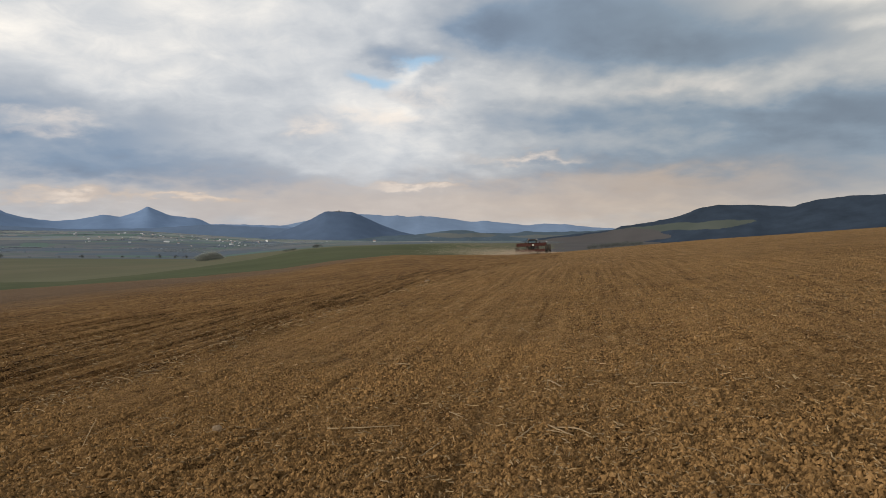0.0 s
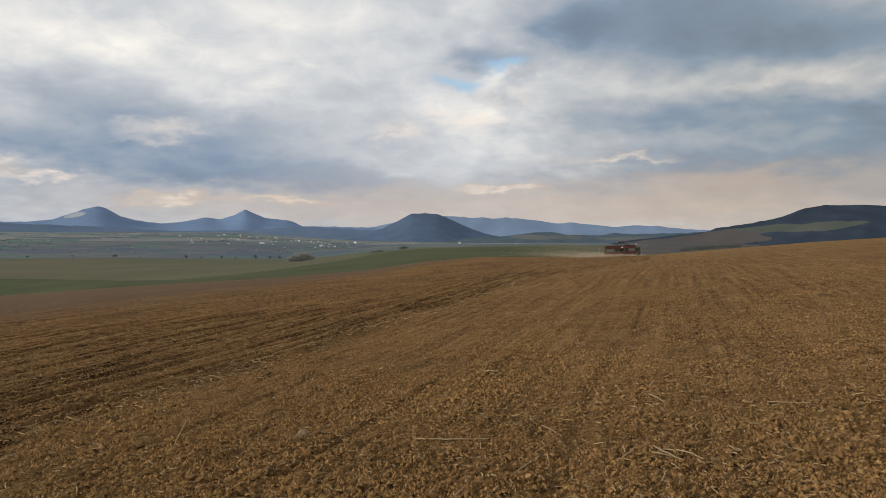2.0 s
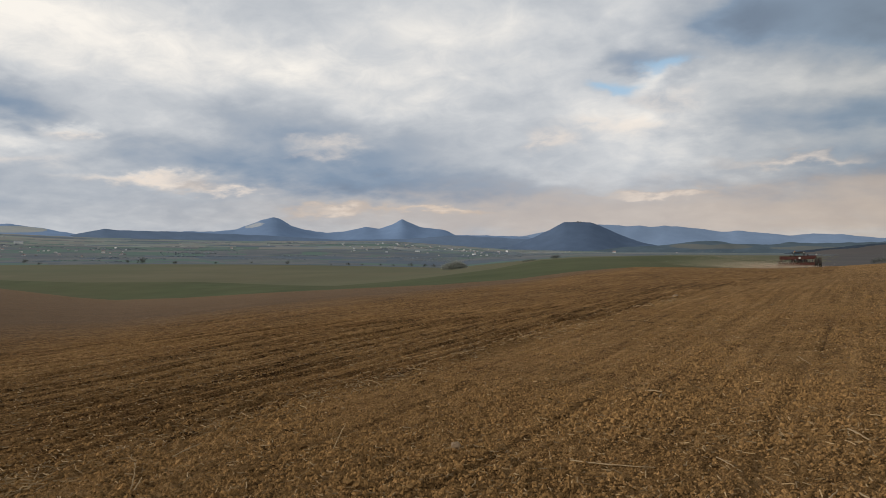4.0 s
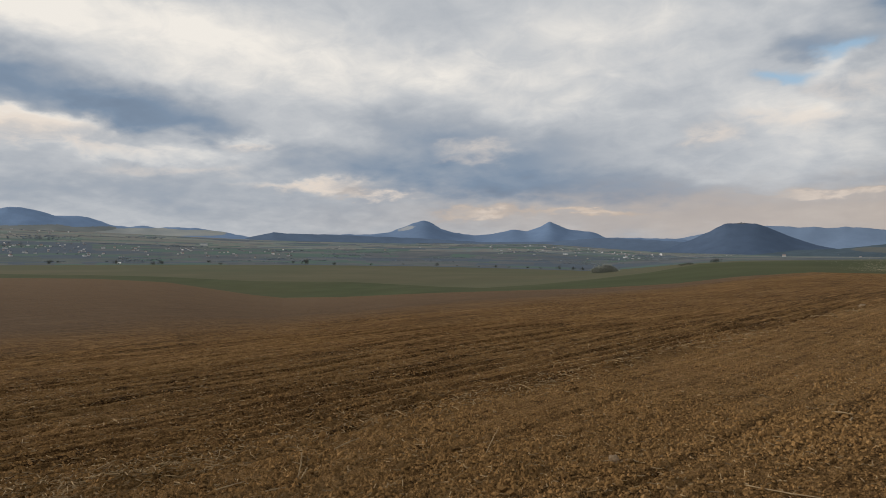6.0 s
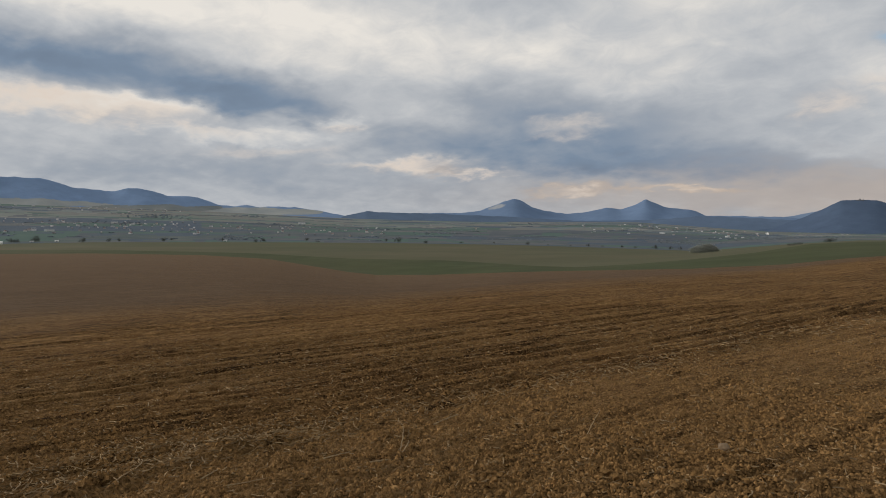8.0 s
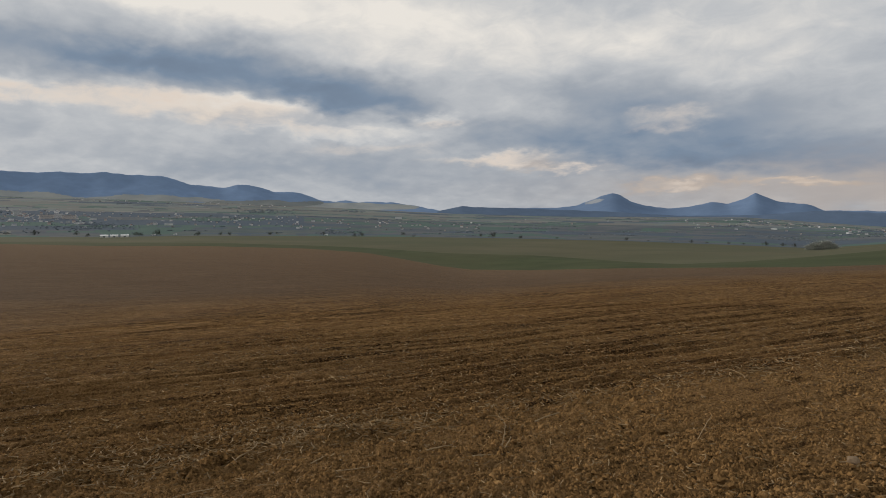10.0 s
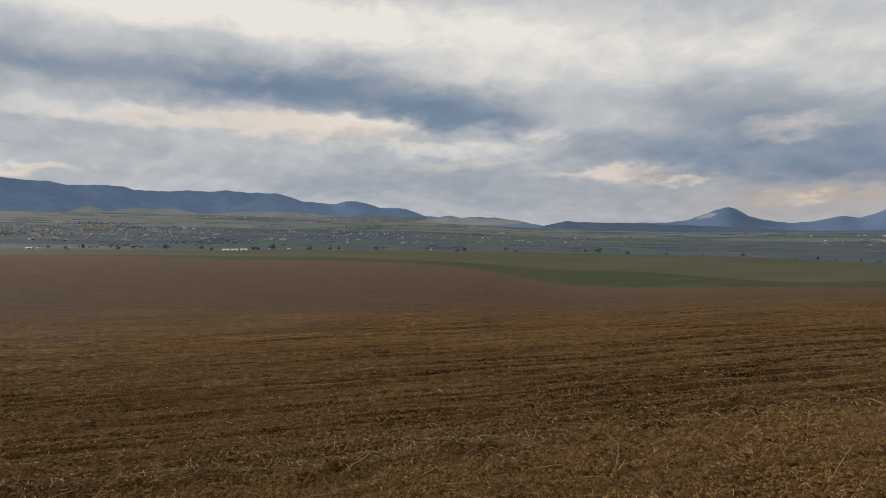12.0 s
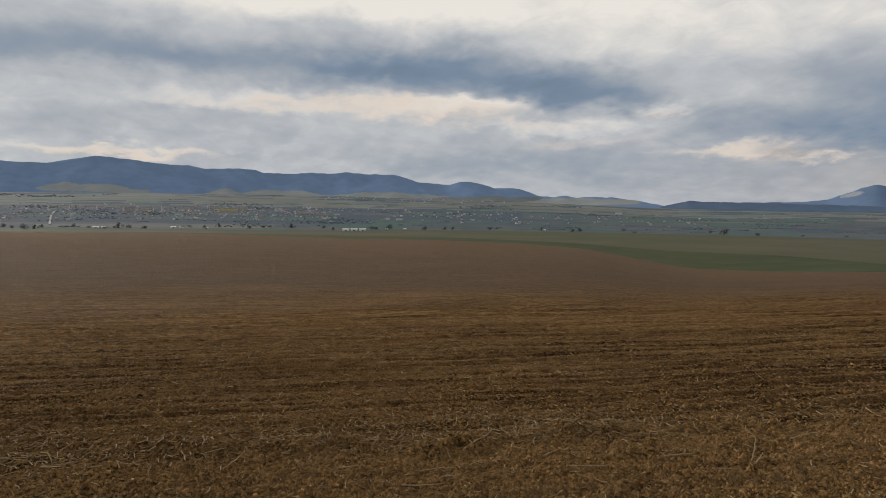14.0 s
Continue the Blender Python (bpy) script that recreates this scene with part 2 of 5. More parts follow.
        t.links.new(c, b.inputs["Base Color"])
    hgt = math_node(t, "MULTIPLY_ADD", rows, streak * 1.25, math_node(t, "MULTIPLY_ADD", fine, 1.1, mid_n))
    t.links.new(hgt, k.inputs["Height"])
    t.links.new(k.outputs[0], b.inputs["Normal"])
    return m


SOIL = soil_material("worked_soil", (.038, .021, .0085), (.244, .140, .055), (.49, .302, .138), .62)
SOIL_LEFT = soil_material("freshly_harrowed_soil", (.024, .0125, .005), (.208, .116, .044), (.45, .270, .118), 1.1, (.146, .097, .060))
CLOD = mat("soil_clod", [(.3, (.138, .078, .031)), (.5, (.232, .133, .053)), (.75, (.35, .214, .096))], 30, .95, .01, 110, spec=.04, island=1.0)
GRAIN = mat("soil_grain", [(.3, (.150, .085, .034)), (.5, (.228, .131, .052)), (.75, (.33, .200, .090))], 30, .95, spec=.04, island=.4)
STRAW = mat("dry_straw", [(.3, (.22, .145, .070)), (.7, (.36, .25, .13))], 30, .8, island=.7)
STALK = mat("pale_stalk", [(.3, (.235, .160, .085)), (.7, (.36, .26, .145))], 30, .8, .002, 200)
WINTER_CROP = mat("winter_crop", [(.35, (.042, .055, .020)), (.65, (.063, .075, .031))], .06, .9, second=((.085, .078, .038), .012, .6), spec=.1)
OLIVE = mat("pale_crop", [(.35, (.092, .086, .048)), (.65, (.122, .108, .064))], .02, .9, second=((.070, .084, .044), .006, .7), spec=.1)


def parcels(name, size, turn, palette, noise_mix):
    """Patchwork of strip fields, each cell of one colour."""
    m = bpy.data.materials.new(name)
    m.use_nodes = True
    t = m.node_tree
    b = t.nodes["Principled BSDF"]
    co = t.nodes.new("ShaderNodeTexCoord").outputs["Object"]
    mp = t.nodes.new("ShaderNodeMapping")
    mp.inputs["Scale"].default_value, mp.inputs["Rotation"].default_value = (1 / size[0], 1 / size[1], 0), (0, 0, turn)
    t.links.new(co, mp.inputs[0])
    v = t.nodes.new("ShaderNodeTexVoronoi")
    v.voronoi_dimensions = "2D"
    v.distance, v.inputs["Scale"].default_value, v.inputs["Randomness"].default_value = "MANHATTAN", 1.0, .8
    t.links.new(mp.outputs[0], v.inputs["Vector"])
    s = t.nodes.new("ShaderNodeSeparateColor")
    t.links.new(v.outputs["Color"], s.inputs[0])
    c = ramp_node(t, s.outputs[0], palette)
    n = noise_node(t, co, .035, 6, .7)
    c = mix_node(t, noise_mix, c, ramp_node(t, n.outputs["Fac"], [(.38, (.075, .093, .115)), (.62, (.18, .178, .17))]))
    t.links.new(c, b.inputs["Base Color"])
    b.inputs["Roughness"].default_value, b.inputs["Specular IOR Level"].default_value = .95, .05
    return m


# palettes of the valley and foothills with bluish air haze mixed in
VALLEY = parcels("hazy_valley_floor", (45, 170), -.9, [(0, (.070, .092, .122)), (.22, (.120, .132, .145)), (.4, (.072, .115, .102)), (.55, (.155, .158, .160)), (.72, (.064, .085, .115)), (.88, (.128, .138, .148)), (1, (.075, .115, .100))], .40)
FOOTHILL = parcels("hazy_foothill_fields", (75, 260), -.8, [(0, (.118, .182, .165)), (.22, (.245, .240, .225)), (.4, (.120, .185, .155)), (.55, (.280, .265, .245)), (.7, (.135, .175, .200)), (1, (.205, .235, .215))], .15)


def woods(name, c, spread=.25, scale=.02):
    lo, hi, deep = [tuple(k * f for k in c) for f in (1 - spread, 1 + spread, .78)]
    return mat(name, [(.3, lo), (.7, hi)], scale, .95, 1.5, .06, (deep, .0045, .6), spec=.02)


# distance haze is put into the base colours: far ranges bluer and paler
WOODS_FAR = woods("haze_blue_distant_woods", (.185, .255, .375), .05)
WOODS_MID = woods("haze_blue_woods", (.165, .240, .375), .07)
WOODS_CASTLE = woods("hazed_bare_woods", (.088, .126, .198), .10)
WOODS_SHELF = woods("hazed_shelf_woods", (.125, .175, .262), .08)
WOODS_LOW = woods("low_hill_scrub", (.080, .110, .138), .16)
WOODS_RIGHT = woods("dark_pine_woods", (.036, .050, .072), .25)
WOODS_LEFT = woods("hazed_mountain_woods", (.195, .285, .445), .10)
# mountain meadows have the same bluish haze in their colour
MEADOW = mat("hazed_dry_meadow", [(.3, (.255, .285, .300)), (.7, (.350, .360, .345))], .01, .95, spec=.05)
MEADOW_DARK = mat("hazed_scrubby_meadow", [(.3, (.165, .190, .200)), (.7, (.235, .250, .245))], .01, .95, spec=.05)
MEADOW_LOW = mat("low_hill_meadow", [(.3, (.098, .112, .114)), (.7, (.128, .134, .130))], .01, .95, spec=.05)
FALLOW = mat("purplish_fallow_field", [(.3, (.074, .069, .070)), (.7, (.096, .088, .085))], .01, .95, spec=.05)
MEADOW_HILL = mat("dull_hill_meadow", [(.3, (.066, .078, .068)), (.7, (.088, .098, .084))], .01, .95, spec=.05)
QUARRY = mat("pale_rock", [(.3, (.24, .28, .34)), (.7, (.36, .38, .41))], .03, .95)

# strip colours for the valley, haze of the distance already painted in
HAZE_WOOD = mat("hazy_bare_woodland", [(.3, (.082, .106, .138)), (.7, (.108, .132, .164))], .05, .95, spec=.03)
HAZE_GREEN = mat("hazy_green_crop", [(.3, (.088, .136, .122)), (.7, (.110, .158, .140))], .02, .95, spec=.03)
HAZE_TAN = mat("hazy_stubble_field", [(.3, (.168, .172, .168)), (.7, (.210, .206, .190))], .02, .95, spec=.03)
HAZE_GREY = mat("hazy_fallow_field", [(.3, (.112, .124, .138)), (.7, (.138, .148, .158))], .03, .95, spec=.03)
# ---------------------------------------------------------------- the lie of the land
SLOPE_X, SLOPE_Y = .09, -.0193
# azimuth: distance and elevation of the ploughed field's edge
EDGE_AZ = [-60, -45, -34.5, -28.4, -22.3, -17.8, -13.2, -10.8, -8, -5.4, -1, 4, 9, 13.8, 21, 29.6, 34.5, 42.5, 47.5, 50, 53.5, 56.6, 62, 70, 78, 85, 92, 104, 125]
EDGE_EL = [1.0, .7, .25, -.27, -.76, -1.20, -1.68, -1.92, -2.06, -2.22, -2.26, -2.26, -2.7, -3.4, -3.94, -4.25, -4.45, -4.83, -4.86, -4.55, -3.9, -3.3, -2.85, -2.57, -2.45, -2.07, -1.76, -1.45, -1.2]
EDGE_R = [110, 120, 130, 135, 140, 145, 150, 155, 160, 150, 130, 120, 115, 110, 110, 130, 150, 185, 205, 220, 260, 300, 330, 360, 390, 430, 470, 500, 500]
# top of the green strip, top of the pale crops, foot of the hills
STRIP_AZ = [-60, -34, -20, -8, -1, 4, 9, 12, 13.8, 16, 20.6, 25, 30, 34, 42, 50, 58, 70, 104, 125]
STRIP_EL = [-.4, -.6, -1.5, -1.7, -1.26, -1.3, -1.48, -1.66, -1.99, -2.45, -3.09, -3.62, -4.0, -3.9, -3.4, -3.2, -2.7, -2.2, -1.42, -1.15]
CROP_AZ = [-60, -34, -20, -8, 0, 9, 14, 20, 25, 35, 45, 54, 70, 78, 104, 125]
CROP_EL = [-1.0, -1.2, -1.4, -1.15, -1.2, -1.42, -1.85, -2.5, -2.4, -2.13, -1.98, -1.88, -1.72, -1.76, -1.37, -1.1]
FOOT_AZ = [-60, -34, -15, -8, 5, 15, 25, 37, 49, 63, 78, 92, 104, 125]
FOOT_EL = [-.7, -.8, -.9, -1.0, -1.0, -.75, .0, .0, .28, .95, 1.42, 1.58, 1.5, .8]
FOOT_R, END_R = 2600.0, 4850.0


def fold(az):
    """Azimuth brought to -150..210 and kept smooth round the back."""
    return (np.asarray(az, float) + 150) % 360 - 150


def knots(az):
    az = fold(az)
    over = lambda xs, ys: np.interp(az, xs + [200, 210], ys + [ys[0], ys[0]])
    tan = lambda e: np.tan(np.radians(e))
    ra = over(EDGE_AZ, EDGE_R)
    rb = ra * 1.0 + np.interp(az, [-10, 0, 14, 30, 40, 60, 104], [90, 130, 90, 40, 90, 60, 40])
    rc = np.full_like(ra, 620.0)
    s = SLOPE_X * -np.sin(np.radians(az)) + SLOPE_Y * np.cos(np.radians(az))
    rn = np.full_like(ra, 26.0)
    rr = [np.zeros_like(ra), rn, ra, rb, rc, np.full_like(ra, FOOT_R), np.full_like(ra, END_R)]
    zz = [np.zeros_like(ra), s * rn, EYE + ra * tan(over(EDGE_AZ, EDGE_EL)), EYE + rb * tan(over(STRIP_AZ, STRIP_EL)),
          EYE + rc * tan(over(CROP_AZ, CROP_EL)), EYE + FOOT_R * tan(over(FOOT_AZ, FOOT_EL)), EYE + END_R * tan(over(FOOT_AZ, FOOT_EL) - 1.6)]
    return rr, zz


def lay(az, r):
    """Height of the land at an azimuth and distance, without clods."""
    az, r = np.broadcast_arrays(np.asarray(az, float), np.asarray(r, float))
    rr, zz = knots(az)
    total = np.zeros(r.shape)
    taps = (.9, .95, 1.0, 1.05, 1.1)
    for k in taps:
        q = np.minimum(r * k, END_R - 1)
        z = zz[0] + 0 * q
        for i in range(len(rr) - 1):
            f = np.clip((q - rr[i]) / (rr[i + 1] - rr[i]), 0, 1)
            z = z + f * (zz[i + 1] - zz[i])
        total += z / len(taps)
    return total


def ground_at(x, y):
    return float(lay(math.degrees(math.atan2(-x, y)), math.hypot(x, y)))


# ---- noise on arrays
def hash2(ix, iy, seed):
    h = (ix.astype(np.int64) * 374761393 + iy.astype(np.int64) * 668265263 + seed * 974634777) & 0x7FFFFFFF
    h = ((h ^ (h >> 13)) * 1274126177) & 0x7FFFFFFF
    return ((h ^ (h >> 16)) & 0xFFFF) / 65535.0


def value_noise(x, y, seed):
    ix, iy = np.floor(x), np.floor(y)
    fx, fy = x - ix, y - iy
    fx, fy = fx * fx * (3 - 2 * fx), fy * fy * (3 - 2 * fy)
    a, b = hash2(ix, iy, seed), hash2(ix + 1, iy, seed)
    c, d = hash2(ix, iy + 1, seed), hash2(ix + 1, iy + 1, seed)
    return (a + (b - a) * fx) * (1 - fy) + (c + (d - c) * fx) * fy - .5


def lumps(x, y, size, seed, fill=.8):
    """Rounded clods of about that size packed side by side: 0 to 1."""
    x, y = x / size, y / size
    ix, iy = np.floor(x), np.floor(y)
    best = np.zeros_like(x)
    for dx in (-1, 0, 1):
        for dy in (-1, 0, 1):
            jx, jy = ix + dx, iy + dy
            px, py = jx + hash2(jx, jy, seed), jy + hash2(jx, jy, seed + 1)
            rad = .35 + .45 * hash2(jx, jy, seed + 2)
            on = hash2(jx, jy, seed + 3) < fill
            q = 1 - ((x - px) ** 2 + (y - py) ** 2) / rad ** 2
            best = np.maximum(best, np.where(on, np.sqrt(np.clip(q, 0, 1)) * rad, 0))
    return best


# ridges and furrows of the last pass: metres to the right of the line, width, height
TRACKS = ((0.0, .20, .075), (-.32, .07, -.075), (-.62, .09, .04), (-.93, .06, -.075), (-1.24, .09, .03), (-1.55, .05, -.04), (-2.48, .05, -.045), (-3.72, .06, -.05), (-5.27, .06, -.05),
          (-7.4, .08, -.07), (-10.9, .10, -.08), (-15, .12, -.10), (-21, .2, -.16), (3.4, .12, -.022), (5.3, .12, -.022), (1.6, .10, -.02), (8.4, .16, -.03))


# hollows on the ridge: place, width, depth
HOLLOWS = ((-5.42, 2.12, .09, .09), (-5.45, 2.46, .10, .10), (-4.88, 5.41, .09, .07), (-7.93, -.07, .09, .07), (-5.75, 1.45, .10, .05), (-4.6, 4.6, .08, .05), (-2.6, 5.25, .09, .05), (-3.65, 8.6, .11, .07))


def furrow_side(x, y):
    """Metres to the right of the line that the last pass left."""
    return (x - (-6.2 + .2 * y + .0014 * np.minimum(y, 60) ** 2)) * .97


def relief(x, y, r):
    """Clods, crumbs, drill rows and the ridge of the last pass."""
    s = furrow_side(x, y)
    along = x * .21 + y * .978
    left = np.clip(-s * 2, 0, 1)
    near = lambda r0, r1: np.clip((r1 - r) / (r1 - r0), 0, 1)
    wob = value_noise(along * .35, s * .4, 6) * .10
    h = value_noise(x * .5, y * .5, 3) * .04 + value_noise(x * 1.7, y * 1.7, 4) * .025
    # streaks left by the tines
    h = h + value_noise((s + wob * .5) * 5.0, along * .15, 14) * (.015 + .055 * left) + value_noise((s + wob * .5) * 11, along * .35, 15) * (.012 + .045 * left) * near(15, 40)
    beat = .7 + .9 * value_noise(along * .3, (s + wob) * 3.2, 16)
    h = h + (.085 * left + .018) * (np.abs(np.sin((s + 1.3 * wob) * np.pi / .31)) ** .7 - .6) * np.clip(beat, 0, 1.2) * near(22, 60)
    patch = np.clip(.45 + 1.6 * value_noise(x * .8, y * .8, 9), 0, 1)
    h = h + lumps(x, y, .14, 11, .10) * .060 * patch * near(18, 40)
    h = h + lumps(x, y, .06, 21, .4) * .032 * near(8, 17) * (.4 + .7 * patch)
    h = h + lumps(x, y, .045, 31, .85) * .036 * near(5, 10)
    rough = .6 + 2.0 * value_noise(along * 1.3, s * 3, 8) + .8 * value_noise(along * 4, s * 5, 18)
    for c, w, a in TRACKS:
        h = h + a * rough * np.exp(-((s - c + wob * .6) / (w + .0012 * r)) ** 2)
    # hollow clods thrown up on the ridge
    for cx, cy, wide, deep in HOLLOWS:
        q = ((x - cx) ** 2 + ((y - cy) * .8) ** 2) / wide ** 2
        h = h + deep * ((q - .35) * np.exp(-q) * 2.2) * (1 + 2.2 * value_noise(x * 14, y * 14, 19))
    return h * np.clip(1.5 - r / 130, .2, 1)


def mesh_from_grid(name, P, mats, face_mat, closed=False, smooth=True):
    """P: rows x columns x 3. face_mat: per-quad slots."""
    nr, nc = P.shape[:2]
    me = bpy.data.meshes.new(name)
    cols = nc if closed else nc - 1
    i, j = np.meshgrid(np.arange(nr - 1), np.arange(cols), indexing="ij")
    j2 = (j + 1) % nc
    quads = np.stack([i * nc + j, i * nc + j2, (i + 1) * nc + j2, (i + 1) * nc + j], -1).reshape(-1, 4)[:, ::-1]
    me.vertices.add(nr * nc)
    me.vertices.foreach_set("co", P.reshape(-1).astype(np.float32))
    me.loops.add(quads.size)
    me.loops.foreach_set("vertex_index", quads.reshape(-1).astype(np.int32))
    me.polygons.add(len(quads))
    me.polygons.foreach_set("loop_start", np.arange(0, quads.size, 4, dtype=np.int32))
    me.polygons.foreach_set("material_index", np.broadcast_to(face_mat, (nr - 1, cols)).reshape(-1).astype(np.int32))
    me.polygons.foreach_set("use_smooth", np.full(len(quads), smooth))
    for m in mats:
        me.materials.append(m)
    me.update(calc_edges=True)
    me.validate()
    return me


def build_ground():
    az = np.concatenate([np.arange(-42, 112, .17), np.arange(112, 318, 3.0)])[:, None].T
    rr, zz = knots(az)
    near = np.concatenate([[0.0, .4, .9, 1.4], np.geomspace(2.4, 26, 400)])
    R = [np.full_like(az, k) for k in near]
    zone = [0] * len(near)
    for a, b, n, z in ((1, 2, 80, 0), (2, 3, 14, 1), (3, 4, 20, 2), (4, 5, 50, 3), (5, 6, 10, 4)):
        for k in range(1, n + 1):
            R.append(rr[a] * (rr[b] / rr[a]) ** (k / n))
            zone.append(4 if z == 3 and k > 24 else z)
    R = np.concatenate(R, 0)
    A = np.broadcast_to(az, R.shape)
    X, Y = -np.sin(np.radians(A)) * R, np.cos(np.radians(A)) * R
    Z = lay(A, R)
    soil = np.array(zone)[:, None] == 0
    Z = Z + np.where(soil & (R < 120), relief(X, Y, R), 0)
    slots = np.broadcast_to(np.array(zone)[1:, None] + 1, (len(zone) - 1, R.shape[1])).copy()
    seed = furrow_side(X, Y)[1:] > 0
    slots[(slots == 1) & seed] = 0
    slots[(slots >= 2) & (slots < 6) & (A[1:] + 3 * (hash2(np.floor(A[1:] * 9), np.floor(np.log(R[1:]) * 60), 71) - .5) < np.where(slots == 2, -7.4, -9.5))] = 6
    slots[(slots == 6) & (A[1:] + 3 * value_noise(A[1:] * .4, np.log(R[1:]) * 6, 73) < -18.5)] = 7
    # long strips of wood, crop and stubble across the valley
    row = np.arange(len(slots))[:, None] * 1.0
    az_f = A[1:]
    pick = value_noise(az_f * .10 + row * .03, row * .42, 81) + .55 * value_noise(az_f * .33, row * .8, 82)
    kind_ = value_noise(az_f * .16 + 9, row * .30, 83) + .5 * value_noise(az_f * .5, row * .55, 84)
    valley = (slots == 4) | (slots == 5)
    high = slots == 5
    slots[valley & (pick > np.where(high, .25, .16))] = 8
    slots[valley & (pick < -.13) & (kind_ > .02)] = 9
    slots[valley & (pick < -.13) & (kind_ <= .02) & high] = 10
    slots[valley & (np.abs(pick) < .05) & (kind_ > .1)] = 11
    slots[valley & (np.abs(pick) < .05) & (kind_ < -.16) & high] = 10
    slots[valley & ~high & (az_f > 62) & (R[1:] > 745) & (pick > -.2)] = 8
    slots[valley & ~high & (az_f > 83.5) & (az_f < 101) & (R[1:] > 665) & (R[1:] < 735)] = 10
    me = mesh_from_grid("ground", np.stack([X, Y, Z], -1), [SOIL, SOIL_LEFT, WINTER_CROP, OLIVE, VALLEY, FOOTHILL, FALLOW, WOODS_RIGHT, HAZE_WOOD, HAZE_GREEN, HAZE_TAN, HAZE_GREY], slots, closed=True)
    return tagged(new("ground", me), "brown harrowed field falling to green crops and a wide valley", "ground", kind="structure")


build_ground()

# ---------------------------------------------------------------- hills and mountains


def range_of_hills(name, label, r0, depth, crest, material, foot=-.6, patches=(), gully=.10, seed=1, others=(), step=.12, rows=64):
    """A long hill whose crest follows (azimuth, elevation) knots at distance r0; it falls to a foot in front and behind."""
    ca, ce = [k[0] for k in crest], [k[1] for k in crest]
    az = np.arange(ca[0], ca[-1] + 1e-6, step)
    top = np.interp(az, ca, ce)
    k = np.array([.25, .5, .25])
    pad = np.pad(top, 1, mode="edge")
    top = np.convolve(pad, k, "valid")
    top = top + value_noise(az * 2.2, az * 0, seed) * .05 + value_noise(az * 7, az * 0, seed + 1) * .016
    w = np.exp(-(np.arange(-40, 41) * step / .7) ** 2)
    calm = np.convolve(np.pad(top, 40, mode="edge"), w / w.sum(), "valid")
    rise = np.maximum(top - foot, .02)
    u = np.concatenate([np.linspace(0, 1, rows), np.linspace(1, 2, 8)[1:]])[:, None]
    size = (np.maximum(calm - foot, .02) / rise.max()) ** .6
    ang = az[None, :]
    r = r0 + (u - 1) * depth * (.35 + .65 * size[None, :])
    shape = np.where(u <= 1, u ** 1.25, np.clip(2 - u, 0, 1))
    ridge_z = EYE + r0 * np.tan(np.radians(top))[None, :]
    calm_z = EYE + r0 * np.tan(np.radians(calm))[None, :]
    ridge_z = calm_z + (ridge_z - calm_z) * np.clip(u, 0, 1) ** 9
    foot_z = EYE + r0 * math.tan(radians(foot)) - 12
    body = np.sin(np.clip(u, 0, 1) * np.pi)
    g = value_noise(ang * .7 + u * 1.3, u * 3 + ang * .2, seed + 5) - .4
    z = foot_z + (ridge_z - foot_z) * np.clip(shape + gully * g * body, -.1, 1)
    z = np.where(u == 1, ridge_z, np.minimum(z, foot_z + (ridge_z - foot_z) * np.clip(shape + .02, 0, .995)))
    P = np.stack([-np.sin(np.radians(ang)) * r, np.cos(np.radians(ang)) * r, z], -1)
    el = np.degrees(np.arctan2(foot_z + (ridge_z - foot_z) * np.clip(shape, 0, 1) - EYE, r))
    slots = np.zeros((len(u) - 1, len(az) - 1), int)
    am, em = (ang + 0 * u)[1:, 1:], el[1:, 1:]
    wob = value_noise(am * .6, em * 1.5, seed + 8) + .35 * value_noise(am * 1.1, em * 2.5, seed + 9)
    for a, e, sa, se, lean, slot in patches:
        q = ((am - a) / sa) ** 2 + ((em - e - lean * (am - a)) / se) ** 2
        slots[(q + wob * .8 < 1) & (u[1:] < 1)] = slot
    me = mesh_from_grid(name, P, [material, *others], slots)
    return tagged(new(name, me), label, "hill", kind="structure")


